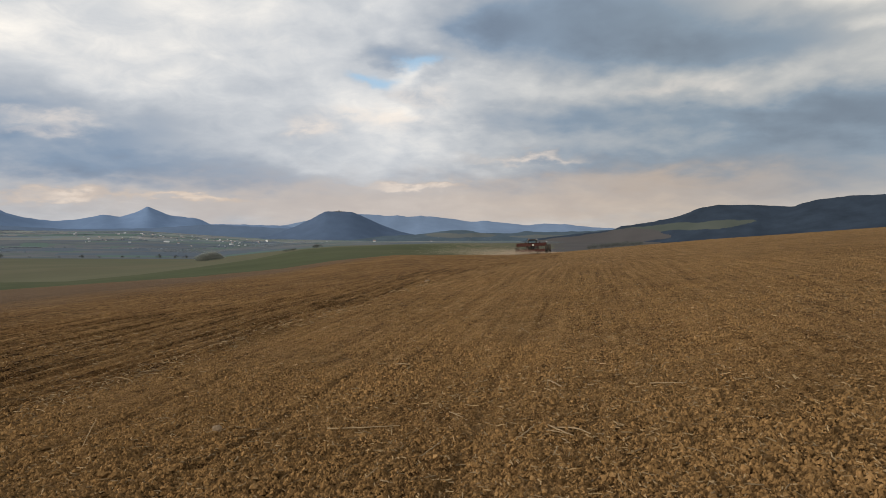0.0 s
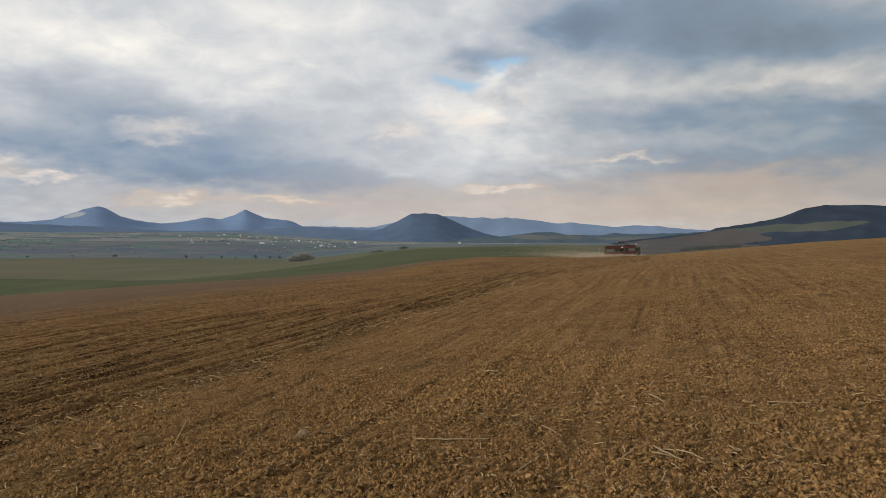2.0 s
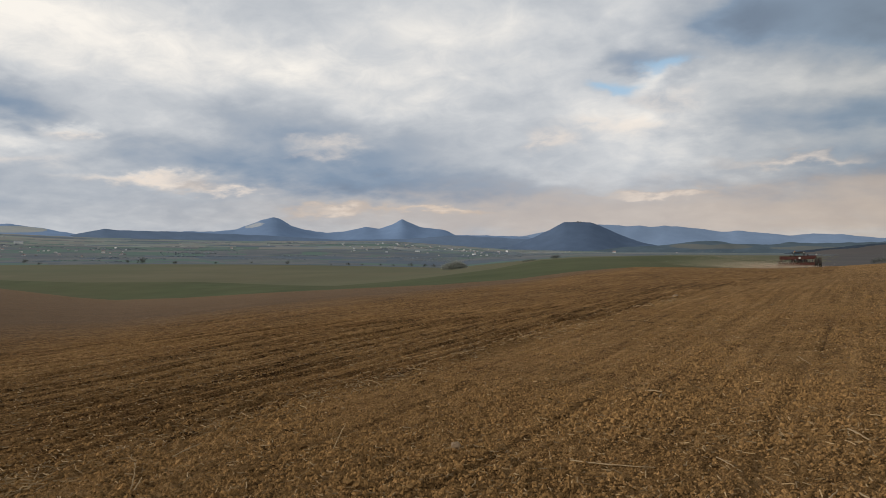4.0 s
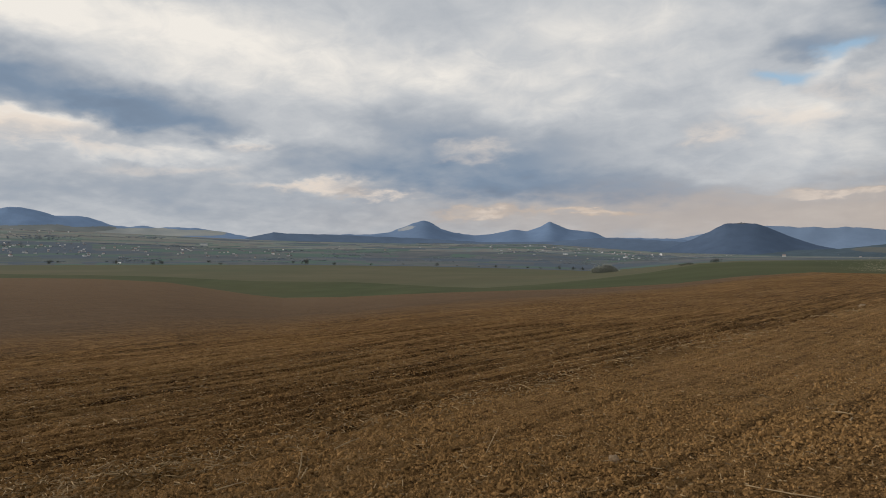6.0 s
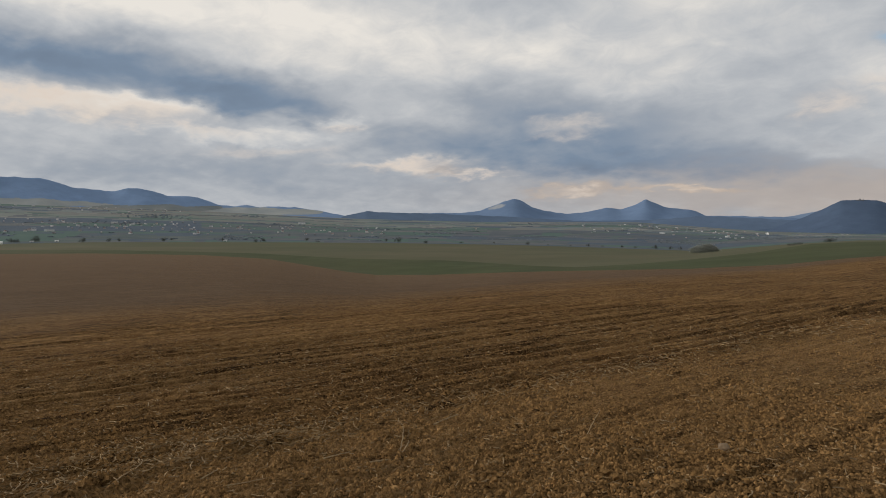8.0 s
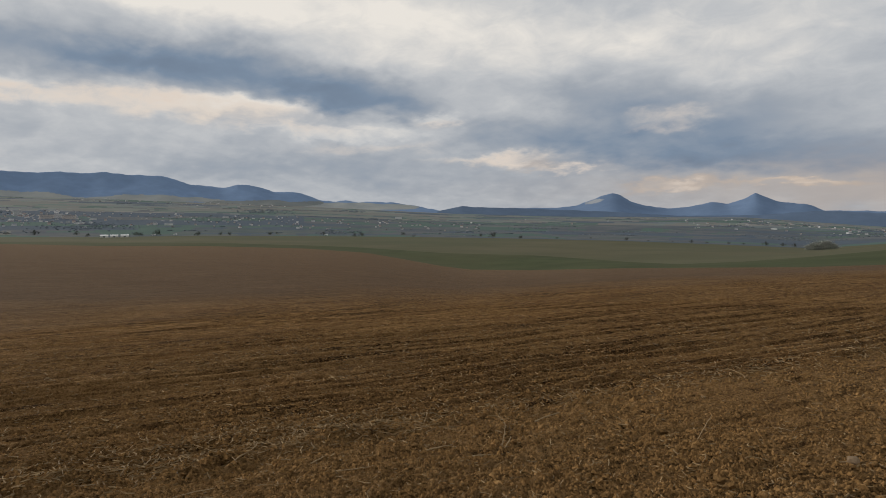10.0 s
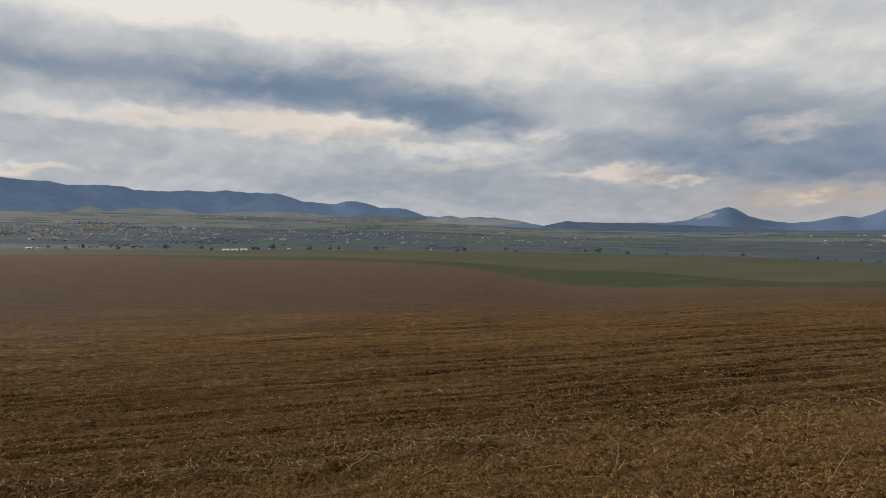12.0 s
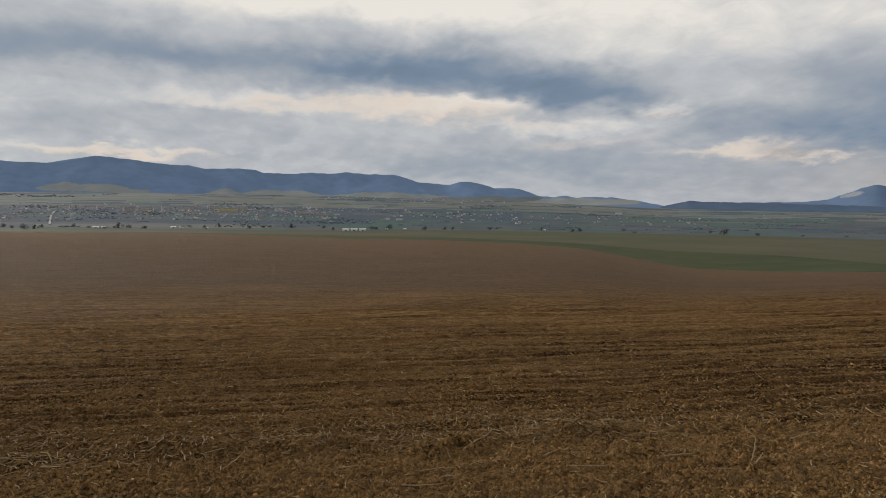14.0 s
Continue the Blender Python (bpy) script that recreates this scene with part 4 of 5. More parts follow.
def stalks():
    lying = "pale dry maize stalk lying on brown soil"
    up = "pale dry stalk sticking out of the soil"
    stalk("dry_stalk", -3.10, 5.55, -3.03, 5.66, .19, .006, .004, up, STALK)
    stalk("dry_stalk", -.96, 5.42, -.34, 5.26, .01, .005, .06, lying, STALK)
    stalk("dry_stalk", -.57, 8.04, -.39, 7.90, .03, .008, .02, lying, STALK)
    stalk("dry_stalk", -.39, 7.90, -.40, 7.62, -.01, .008, .01, lying, STALK)
    stalk("dry_stalk", 1.06, 6.4, 1.12, 6.02, .02, .008, .01, lying, STALK)
    stalk("dry_stalk", 1.91, 5.90, 2.18, 5.72, .01, .005, .06, lying, STALK)
    stalk("dry_stalk", .54, 4.62, .71, 4.90, .02, .006, .02, lying, STALK)
    stalk("dry_stalk", .81, 4.85, .92, 4.48, .03, .006, .03, lying, STALK)
    stalk("dry_stalk", .86, 4.80, 1.05, 4.52, .02, .006, -.03, lying, STALK)
    stalk("dry_stalk", .78, 4.76, .90, 4.60, .01, .005, .03, lying, STALK)
    stalk("dry_stalk", -4.16, 4.30, -4.24, 4.42, .14, .006, .01, up, STALK)
    stalk("dry_stalk", -4.05, 4.22, -4.10, 4.35, .09, .0055, .01, up, STALK)
    stalk("dry_stalk", -4.55, 5.15, -4.53, 5.49, .03, .007, .01, lying, STALK)
    stalk("dry_stalk", -4.48, 3.70, -4.42, 3.98, .02, .006, .02, lying, STALK)
    stalk("dry_stalk", -4.12, 3.88, -4.01, 4.06, .01, .006, .02, lying, STALK)
    stalk("dry_stalk", -4.55, 2.9, -4.44, 3.2, .0, .004, .04, lying, STALK)
    stalk("dry_stalk", -4.75, 1.6, -4.62, 1.95, .0, .005, .05, lying, STALK)
    stalk("dry_stalk", -4.35, 1.35, -4.28, 1.6, .02, .006, .02, lying, STALK)
    stalk("dry_stalk", -5.35, 2.45, -5.25, 2.55, .12, .008, .02, up, STALK)
    stalk("dry_stalk", -6.1, 3.6, -5.9, 3.75, .10, .007, .02, up, STALK)
    for ax, ay, bx, by, bend in (
            (.07, 5.61, .21, 5.25, .01), (-.15, 4.51, 0, 4.75, .01), (.86, 4.60, .88, 4.40, .01), (.74, 4.24, .79, 4.39, .01), (-.49, 4.16, -.42, 4.27, .01), (-.41, 4.16, -.31, 4.10, .02),
            (-.06, 4.12, .08, 4.09, .01), (1.29, 10.47, 1.36, 9.90, .02), (-2.81, 6.32, -2.65, 6.35, .01), (-1.74, 5.59, -1.58, 5.61, .01), (-1.52, 4.66, -1.53, 4.82, .02)):
        stalk("dry_stalk", ax, ay, bx, by, .01, .0045, bend, lying, STALK)
    for ax, ay, bx, by, bend in (
            (-5.25, 1.27, -5.12, 1.49, .02), (-4.96, 1.76, -4.91, 2.15, -.01), (-4.90, 2.91, -4.96, 3.09, .02), (-5.54, 2.67, -5.72, 2.83, .03), (-6.19, 1.86, -5.87, 1.82, .03),
            (-5.98, 1.95, -6.19, 2.07, .03), (-4.76, 1.97, -4.71, 2.06, .01), (-5.59, .49, -5.87, .69, .03)):
        stalk("dry_stalk", ax, ay, bx, by, .015, .005, bend, "pale dry stalk lying on the ridge of soil", STALK)


stalks()
PALE_STONE = mat("pale_stone", [(.3, (.17, .115, .066)), (.7, (.27, .19, .118))], 18, .9, .004, 60)


def stone(x, y, size, seed, label, material):
    bm = bmesh.new()
    bmesh.ops.create_icosphere(bm, subdivisions=2, radius=1)
    noise.seed_set(seed)
    for v in bm.verts:
        v.co = v.co * (1 + .28 * noise.noise(v.co * 1.3 + Vector((seed, 0, 0)))) * size
        v.co.z *= .7
    me = bpy.data.meshes.new("stone")
    bm.to_mesh(me)
    bm.free()
    me.materials.append(material)
    ob = new("stone", me)
    ob.location = (x, y, soil_top(x, y) + size * .25)
    return tagged(ob, label, "stone")


stone(-2.01, 5.77, .048, 3, "pale rounded stone half sunk in brown soil", PALE_STONE)
stone(-.53, 25.07, .11, 5, "pale stone standing out on the field", PALE_STONE)


def icosa():
    p = (1 + 5 ** .5) / 2
    v = np.array([(-1, p, 0), (1, p, 0), (-1, -p, 0), (1, -p, 0), (0, -1, p), (0, 1, p), (0, -1, -p), (0, 1, -p), (p, 0, -1), (p, 0, 1), (-p, 0, -1), (-p, 0, 1)]) / math.hypot(1, p)
    f = np.array([(0, 11, 5), (0, 5, 1), (0, 1, 7), (0, 7, 10), (0, 10, 11), (1, 5, 9), (5, 11, 4), (11, 10, 2), (10, 7, 6), (7, 1, 8),
                  (3, 9, 4), (3, 4, 2), (3, 2, 6), (3, 6, 8), (3, 8, 9), (4, 9, 5), (2, 4, 11), (6, 2, 10), (8, 6, 7), (9, 8, 1)])
    return v, f


def sow(count, r0, r1, seed, power=1.0):
    """Places spread over the visible sector, denser near by."""
    g = np.random.default_rng(seed)
    a = g.uniform(-40, 110, count)
    r = r0 * (r1 / r0) ** (g.uniform(0, 1, count) ** power)
    return g, -np.sin(np.radians(a)) * r, np.cos(np.radians(a)) * r, r, a


def clods(name, shape, count, r0, r1, seed, label, small, spread, power=1.0, material=CLOD):
    v, f = shape
    n = len(v)
    g, x, y, r, a = sow(count, r0, r1, seed, power)
    thin = r < r1 * g.uniform(.45, 1, len(x))
    x, y, r = x[thin], y[thin], r[thin]
    s = small + spread * g.uniform(0, 1, len(x)) ** 2.6 + .0005 * r
    s *= np.clip(1.0 + .65 * value_noise(x * .9, y * .9, 40) + .5 * value_noise(x * 2.7, y * 2.7, 43), .6, 1.5)
    # left of the last pass the crumbs lie in rows
    side = furrow_side(x, y)
    snap = (np.round(side / .31 - .5) + .5) * .31 + g.normal(0, .05, len(x)) - side
    x = x + np.where((side < -.3) & (g.uniform(0, 1, len(x)) < .7), snap, 0)
    s *= np.where(side < -.3, .90, .95)
    r, a = np.hypot(x, y), np.degrees(np.arctan2(-x, y))
    z = lay(a, r) + relief(x, y, r)
    P = v[None] * (s[:, None, None] * g.uniform(.6, 1.25, (len(x), n, 1))) * g.uniform(.65, 1.4, (len(x), 1, 3)) * (1, 1, .8)
    w = g.uniform(0, 2 * math.pi, len(x))[:, None]
    cw, sw = np.cos(w), np.sin(w)
    P = np.stack([P[..., 0] * cw - P[..., 1] * sw, P[..., 0] * sw + P[..., 1] * cw, P[..., 2]], -1)
    P = P + np.stack([x, y, z + s * .32], -1)[:, None, :]
    F = (f[None] + n * np.arange(len(x))[:, None, None]).reshape(-1, 3)
    tagged(new(name, scatter_mesh(name, P.reshape(-1, 3), F, material)), label, "clods", kind="stuff")


def crumb():
    """Blocky crumb sunk in the soil: five sides under a short crest."""
    ring5 = [(math.cos(k * 1.2566), math.sin(k * 1.2566), -.6) for k in range(5)]
    v = np.array(ring5 + [(.45, .12, .75), (-.45, -.12, .7)])
    f = np.array([(0, 1, 5), (1, 6, 5), (1, 2, 6), (2, 3, 6), (3, 4, 6), (4, 5, 6), (4, 0, 5)])
    return v, f


def grain():
    """Plain four-sided crumb for where the field lies further off."""
    v = np.array([(1, .2, -.6), (-.2, 1, -.6), (-1, -.2, -.6), (.2, -1, -.6), (.15, .1, .8)])
    return v, np.array([(0, 1, 4), (1, 2, 4), (2, 3, 4), (3, 0, 4)])


def straws():
    g, x, y, r, a = sow(18000, 2.9, 17, 99)
    # more litter on the ridge of the last pass and in the harrowed part
    g2, x2, y2, r2, a2 = sow(6500, 3.0, 22, 101)
    s2 = furrow_side(x2, y2)
    shift = np.where(np.abs(s2 + .3) < 6, s2 + .25 - g2.normal(0, .33, len(x2)), 0)
    x2 = np.where((y2 < 4.5) | (g2.uniform(0, 1, len(x2)) < .25), x2 - shift / .97, x2)
    x, y = np.concatenate([x, x2]), np.concatenate([y, y2])
    r, a = np.hypot(x, y), np.degrees(np.arctan2(-x, y))
    keep = (r > 2.6) & (g.uniform(0, 1, len(x)) < np.where(furrow_side(x, y) < .3, 1, np.where(r < 7, .45, .2)))
    x, y, r, a = x[keep], y[keep], r[keep], a[keep]
    gy = np.random.default_rng(55)
    y3 = gy.uniform(-4, 24, 1500)
    x3 = -6.2 + .2 * y3 + .0014 * y3 ** 2 + gy.normal(.02, .2, len(y3))
    few = (value_noise(y3 * .9, y3 * 0, 61) > -.12) & ((y3 < 4.5) | (gy.uniform(0, 1, len(y3)) < .3))
    x, y = np.concatenate([x, x3[few]]), np.concatenate([y, y3[few]])
    r, a = np.hypot(x, y), np.degrees(np.arctan2(-x, y))
    n = len(x)
    L = .02 + .075 * g.uniform(0, 1, n) ** 2.5 + .001 * r
    on_ridge = (np.abs(furrow_side(x, y) - .0) < .38) & (g.uniform(0, 1, n) < .45)
    L = np.where(on_ridge, L * 1.5 + .03, L)
    w = .0016 + .0022 * g.uniform(0, 1, n) + .00032 * r
    turn = np.where(g.uniform(0, 1, n) < .3, g.normal(1.35, .5, n), g.uniform(0, 2 * math.pi, n))
    lift = g.uniform(-.1, .42, n)
    d = np.stack([np.cos(turn) * np.cos(lift), np.sin(turn) * np.cos(lift), np.sin(lift)], -1)
    sd = np.stack([-np.sin(turn), np.cos(turn), 0 * turn], -1)
    up = np.cross(d, sd)
    base = np.stack([x, y, lay(a, r) + relief(x, y, r) + .012], -1)
    bend = g.normal(0, .45, n)
    P = []
    for u in (-.5, 0, .5):
        c = base + d * (L * u * 2 * .5)[:, None] + sd * (bend * L * (.25 - u * u))[:, None]
        for p, q in ((1, 0), (-.5, .87), (-.5, -.87)):
            P.append(c + sd * (w * p)[:, None] + up * (w * q)[:, None])
    P = np.stack(P, 1)
    q = []
    for i in (0, 3):
        for k in range(3):
            m = (k + 1) % 3
            q += [(i + k, i + m, i + 3 + m, i + 3 + k)]
    F = (np.array(q)[None] + 9 * np.arange(n)[:, None, None]).reshape(-1, 4)
    tagged(new("straw_litter", scatter_mesh("straw_litter", P.reshape(-1, 3), F, STRAW)), "short pale straw and stubble bits over the soil", "straw", kind="stuff")


clods("soil_clods", icosa(), 4500, 2.9, 9.0, 77, "loose brown soil clods strewn over the field", .009, .020)
clods("soil_crumbs", crumb(), 98000, 2.8, 10.5, 78, "small brown soil crumbs covering the field", .0064, .0100, .9)
clods("soil_grains", grain(), 155000, 3.4, 34, 79, "fine brown soil grains out over the field", .0085, .0105, .9, GRAIN)
straws()

# ---------------------------------------------------------------- trees along the crops and in the valley
BARK = mat("grey_bark", [(.3, (.05, .045, .04)), (.7, (.09, .08, .07))], 2, .95)
TWIGS = mat("bare_twigs_and_buds", [(.3, (.070, .080, .074)), (.7, (.105, .112, .098))], .5, .95, island=.6)
# far belts are pale blue because haze is put into their colour
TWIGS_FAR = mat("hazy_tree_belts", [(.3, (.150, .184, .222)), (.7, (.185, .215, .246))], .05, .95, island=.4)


def leaf_crown(g, h, w, count, size):
    """Clumps of small leaves and twigs in an uneven crown."""
    k = g.normal(0, 1, (7, 3)) * (w * .26, w * .26, h * .16) + (0, 0, h * .50)
    c = k[g.integers(0, 7, count)] + g.normal(0, 1, (count, 3)) * (w * .15, w * .15, h * .15)
    tri = g.normal(0, size, (count, 3, 3))
    return (c[:, None] + tri).reshape(-1, 3), np.arange(count * 3).reshape(-1, 3)


def build_tree(seed, h, w, count, label, foliage=None):
    g = np.random.default_rng(seed)
    t = tagged(new("tree"), label, "tree", "trees along the crops")
    bm = rod(bmesh.new(), (0, 0, -.5), (0, 0, h * .45), h * .035, 7, h * .02)
    for i in range(6):
        a = i * 1.05 + g.uniform(0, .5)
        rod(bm, (0, 0, h * (.22 + .03 * i)), (math.cos(a) * w * .35, math.sin(a) * w * .35, h * (.55 + .05 * i)), h * .014, 5, h * .005)
    part("trunk", bm, BARK, t)
    P, F = leaf_crown(g, h, w, count, h * .045)
    crown = new("crown", scatter_mesh("crown", P, F, foliage or TWIGS))
    crown.parent = t
    return t


def set_trees():
    kinds = [build_tree(201, 6.0, 6.0, 420, "small dark bare tree at the edge of crops"), build_tree(202, 4.0, 7.0, 420, "low dark bush at the edge of crops"),
             build_tree(203, 8.0, 7.5, 520, "taller bare tree at the edge of crops")]
    used = [False] * 3
    g = np.random.default_rng(5)
    spots = [(10.8, 242, 1, .42), (11.05, 242, 1, .36), (13.1, 232, 1, .30), (13.5, 232, 1, .26), (12.8, 234, 1, .24)]
    for az in (37, 40.2, 43.3, 45.7, 46.5, 52.5, 53.6, 57, 57.6, 60.4, 64.4, 64.8, 68.3, 68.9, 70.5, 73.6, 74.9, 75.2, 78.6, 79.5, 82.2, 83.9, 84.4, 85.5, 88.1, 89.4, 90.2, 91, 93.8, 95, 95.6, 96, 96.8, 97.5, 98.6, 99.3, 100.8, 101.4, 102, 102.5, 103.2):
        spots.append((az + g.uniform(-.2, .2), 625 + g.uniform(-8, 40), int(g.integers(0, 3)), g.uniform(.38, .68)))
    for az in (21.5, 22.3, 23.5, 25.1, 26.2, 27.8, 29.0, 30.5, 32.4, 34.2):
        spots.append((az, 640, int(g.integers(0, 3)), g.uniform(.3, .5)))
    # dark hedge at the brow of the field, beyond the seed drill
    for az in (-12.9, -13.3, -13.9, -14.4, -14.8, -15.2, -15.7, -16.1, -16.6, -17.0):
        spots.append((az, 156 + g.uniform(-2, 3), 1, g.uniform(.28, .40)))
    for az, r, k, s in spots:
        p = compass(az, r)
        m = pose(p.x, p.y, ground_at(p.x, p.y) - .1, 0, 0, g.uniform(0, 360))
        ob = kinds[k] if not used[k] else copy_thing(kinds[k], m)
        ob.matrix_basis = m
        ob.scale = (s, s, s)
        used[k] = True
    # the lone rounded tree group below the green strip, leaves paled with painted haze
    thick = build_tree(204, 4.2, 6.5, 2600, "rounded thicket of budding bushes in pale crops", mat("budding_thicket", [(.3, (.235, .250, .225)), (.7, (.315, .320, .280))], .4, .95, island=.5))
    for az, r, s in ((18.95, 470, .8), (19.4, 464, 1.15), (19.85, 462, 1.25), (20.3, 468, .9)):
        p = compass(az, r)
        copy_thing(thick, pose(p.x, p.y, ground_at(p.x, p.y) - .3, 0, 0, az * 40)).scale = (s * 1.2, s * 1.2, s)
    p = compass(19.6, 463)
    thick.matrix_basis = pose(p.x, p.y, ground_at(p.x, p.y) - .3, 0, 0, 70)
    thick.scale = (1.3, 1.3, 1.15)


set_trees()


def tree_belts():
    """Hedges, alleys and copses of the valley, far off."""
    g = np.random.default_rng(31)
    v, f = icosa()
    az, rr, size = [], [], []
    for i in range(60):
        a0, r0 = g.uniform(7, 108), 650 * (2300 / 650) ** (g.uniform(0, 1) ** 1.4)
        span, lean = g.uniform(1.0, 6.5), g.normal(0, 60)
        n = int(span * r0 * .0175 / 2.2)
        u = np.sort(g.uniform(0, 1, n))
        az.append(a0 + span * u)
        rr.append(r0 + lean * u * r0 / 1500 + g.normal(0, 3, n))
        size.append(g.uniform(.35, .95, n) * (.45 + r0 / 1500))
    for i in range(30):
        a0, r0 = g.uniform(7, 108), 690 * (2000 / 690) ** (g.uniform(0, 1) ** 1.4)
        n = 60
        az.append(a0 + g.normal(0, 1.1, n))
        rr.append(r0 * (1 + g.normal(0, .03, n)))
        size.append(g.uniform(.4, 1.1, n) * (.45 + r0 / 1500))
    az, rr, size = np.concatenate(az), np.concatenate(rr), np.concatenate(size)
    ok = rr > 660
    az, rr, size = az[ok], rr[ok], size[ok]
    z = lay(az, rr)
    P = v[None] * size[:, None, None] * g.uniform(.6, 1.3, (len(az), 12, 1)) * (1.1, 1.1, .9)
    ca, sa = np.cos(np.radians(az))[:, None, None], np.sin(np.radians(az))[:, None, None]
    P = P * (1.35, 1, 1)
    P = np.concatenate([P[..., :1] * ca - P[..., 1:2] * sa, P[..., :1] * sa + P[..., 1:2] * ca, P[..., 2:]], -1)
    P = P + np.stack([-np.sin(np.radians(az)) * rr, np.cos(np.radians(az)) * rr, z + size * .5], -1)[:, None]
    F = (f[None] + 12 * np.arange(len(az))[:, None, None]).reshape(-1, 3)
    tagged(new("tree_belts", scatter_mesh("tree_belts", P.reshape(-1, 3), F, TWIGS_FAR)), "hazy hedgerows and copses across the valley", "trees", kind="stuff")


tree_belts()

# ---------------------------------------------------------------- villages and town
# plaster and roofs are greyed in colour for the haze over the town
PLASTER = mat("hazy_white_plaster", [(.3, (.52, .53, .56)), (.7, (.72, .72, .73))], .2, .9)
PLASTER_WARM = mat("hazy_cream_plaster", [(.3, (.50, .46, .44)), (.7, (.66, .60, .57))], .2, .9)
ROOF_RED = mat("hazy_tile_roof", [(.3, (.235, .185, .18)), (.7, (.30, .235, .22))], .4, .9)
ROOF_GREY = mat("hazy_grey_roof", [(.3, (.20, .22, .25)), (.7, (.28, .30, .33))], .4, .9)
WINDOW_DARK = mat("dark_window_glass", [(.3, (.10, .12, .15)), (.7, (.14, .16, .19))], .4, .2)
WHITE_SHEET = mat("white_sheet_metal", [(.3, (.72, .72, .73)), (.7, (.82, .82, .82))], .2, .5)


def build_house(w, d, h, roof_h, wall_mat, roof_mat, label, name="house", floors=1):
    ob = tagged(new(name), label, "house" if floors == 1 else "apartment block", "houses of the valley" if floors == 1 else "apartment blocks of the town")
    part("wall", box(bmesh.new(), -w / 2, w / 2, -d / 2, d / 2, -2, h), wall_mat, ob)
    bm = bmesh.new()
    if roof_h > .8:
        e = .4
        q = [bm.verts.new(c) for c in ((-w / 2 - e, -d / 2 - e, h), (w / 2 + e, -d / 2 - e, h), (w / 2 + e, d / 2 + e, h), (-w / 2 - e, d / 2 + e, h), (-w / 2 - e, 0, h + roof_h), (w / 2 + e, 0, h + roof_h))]
        for k in ((0, 1, 5, 4), (2, 3, 4, 5), (0, 4, 3), (1, 2, 5), (3, 2, 1, 0)):
            bm.faces.new([q[i] for i in k])
    else:
        box(bm, -w / 2 - .2, w / 2 + .2, -d / 2 - .2, d / 2 + .2, h, h + roof_h)
    part("roof", bm, roof_mat, ob)
    for fl in range(floors):
        n = 2 if floors == 1 else 1
        for i in range(n):
            x = (i - (n - 1) / 2) * w * .45
            ww = .6 if floors == 1 else w * .46
            z = 1.0 + fl * 2.9
            part("window", box(bmesh.new(), x - ww, x + ww, -d / 2 - .05, -d / 2 + .05, z + .2, z + 1.1), WINDOW_DARK, ob)
    return ob


def place(first, made, az, r, turn, size=1.0):
    p = compass(az, r)
    m = pose(p.x, p.y, ground_at(p.x, p.y), 0, 0, az + turn)
    ob = copy_thing(first, m) if made else first
    ob.matrix_basis = m
    ob.scale = (size, size, size)
    return ob


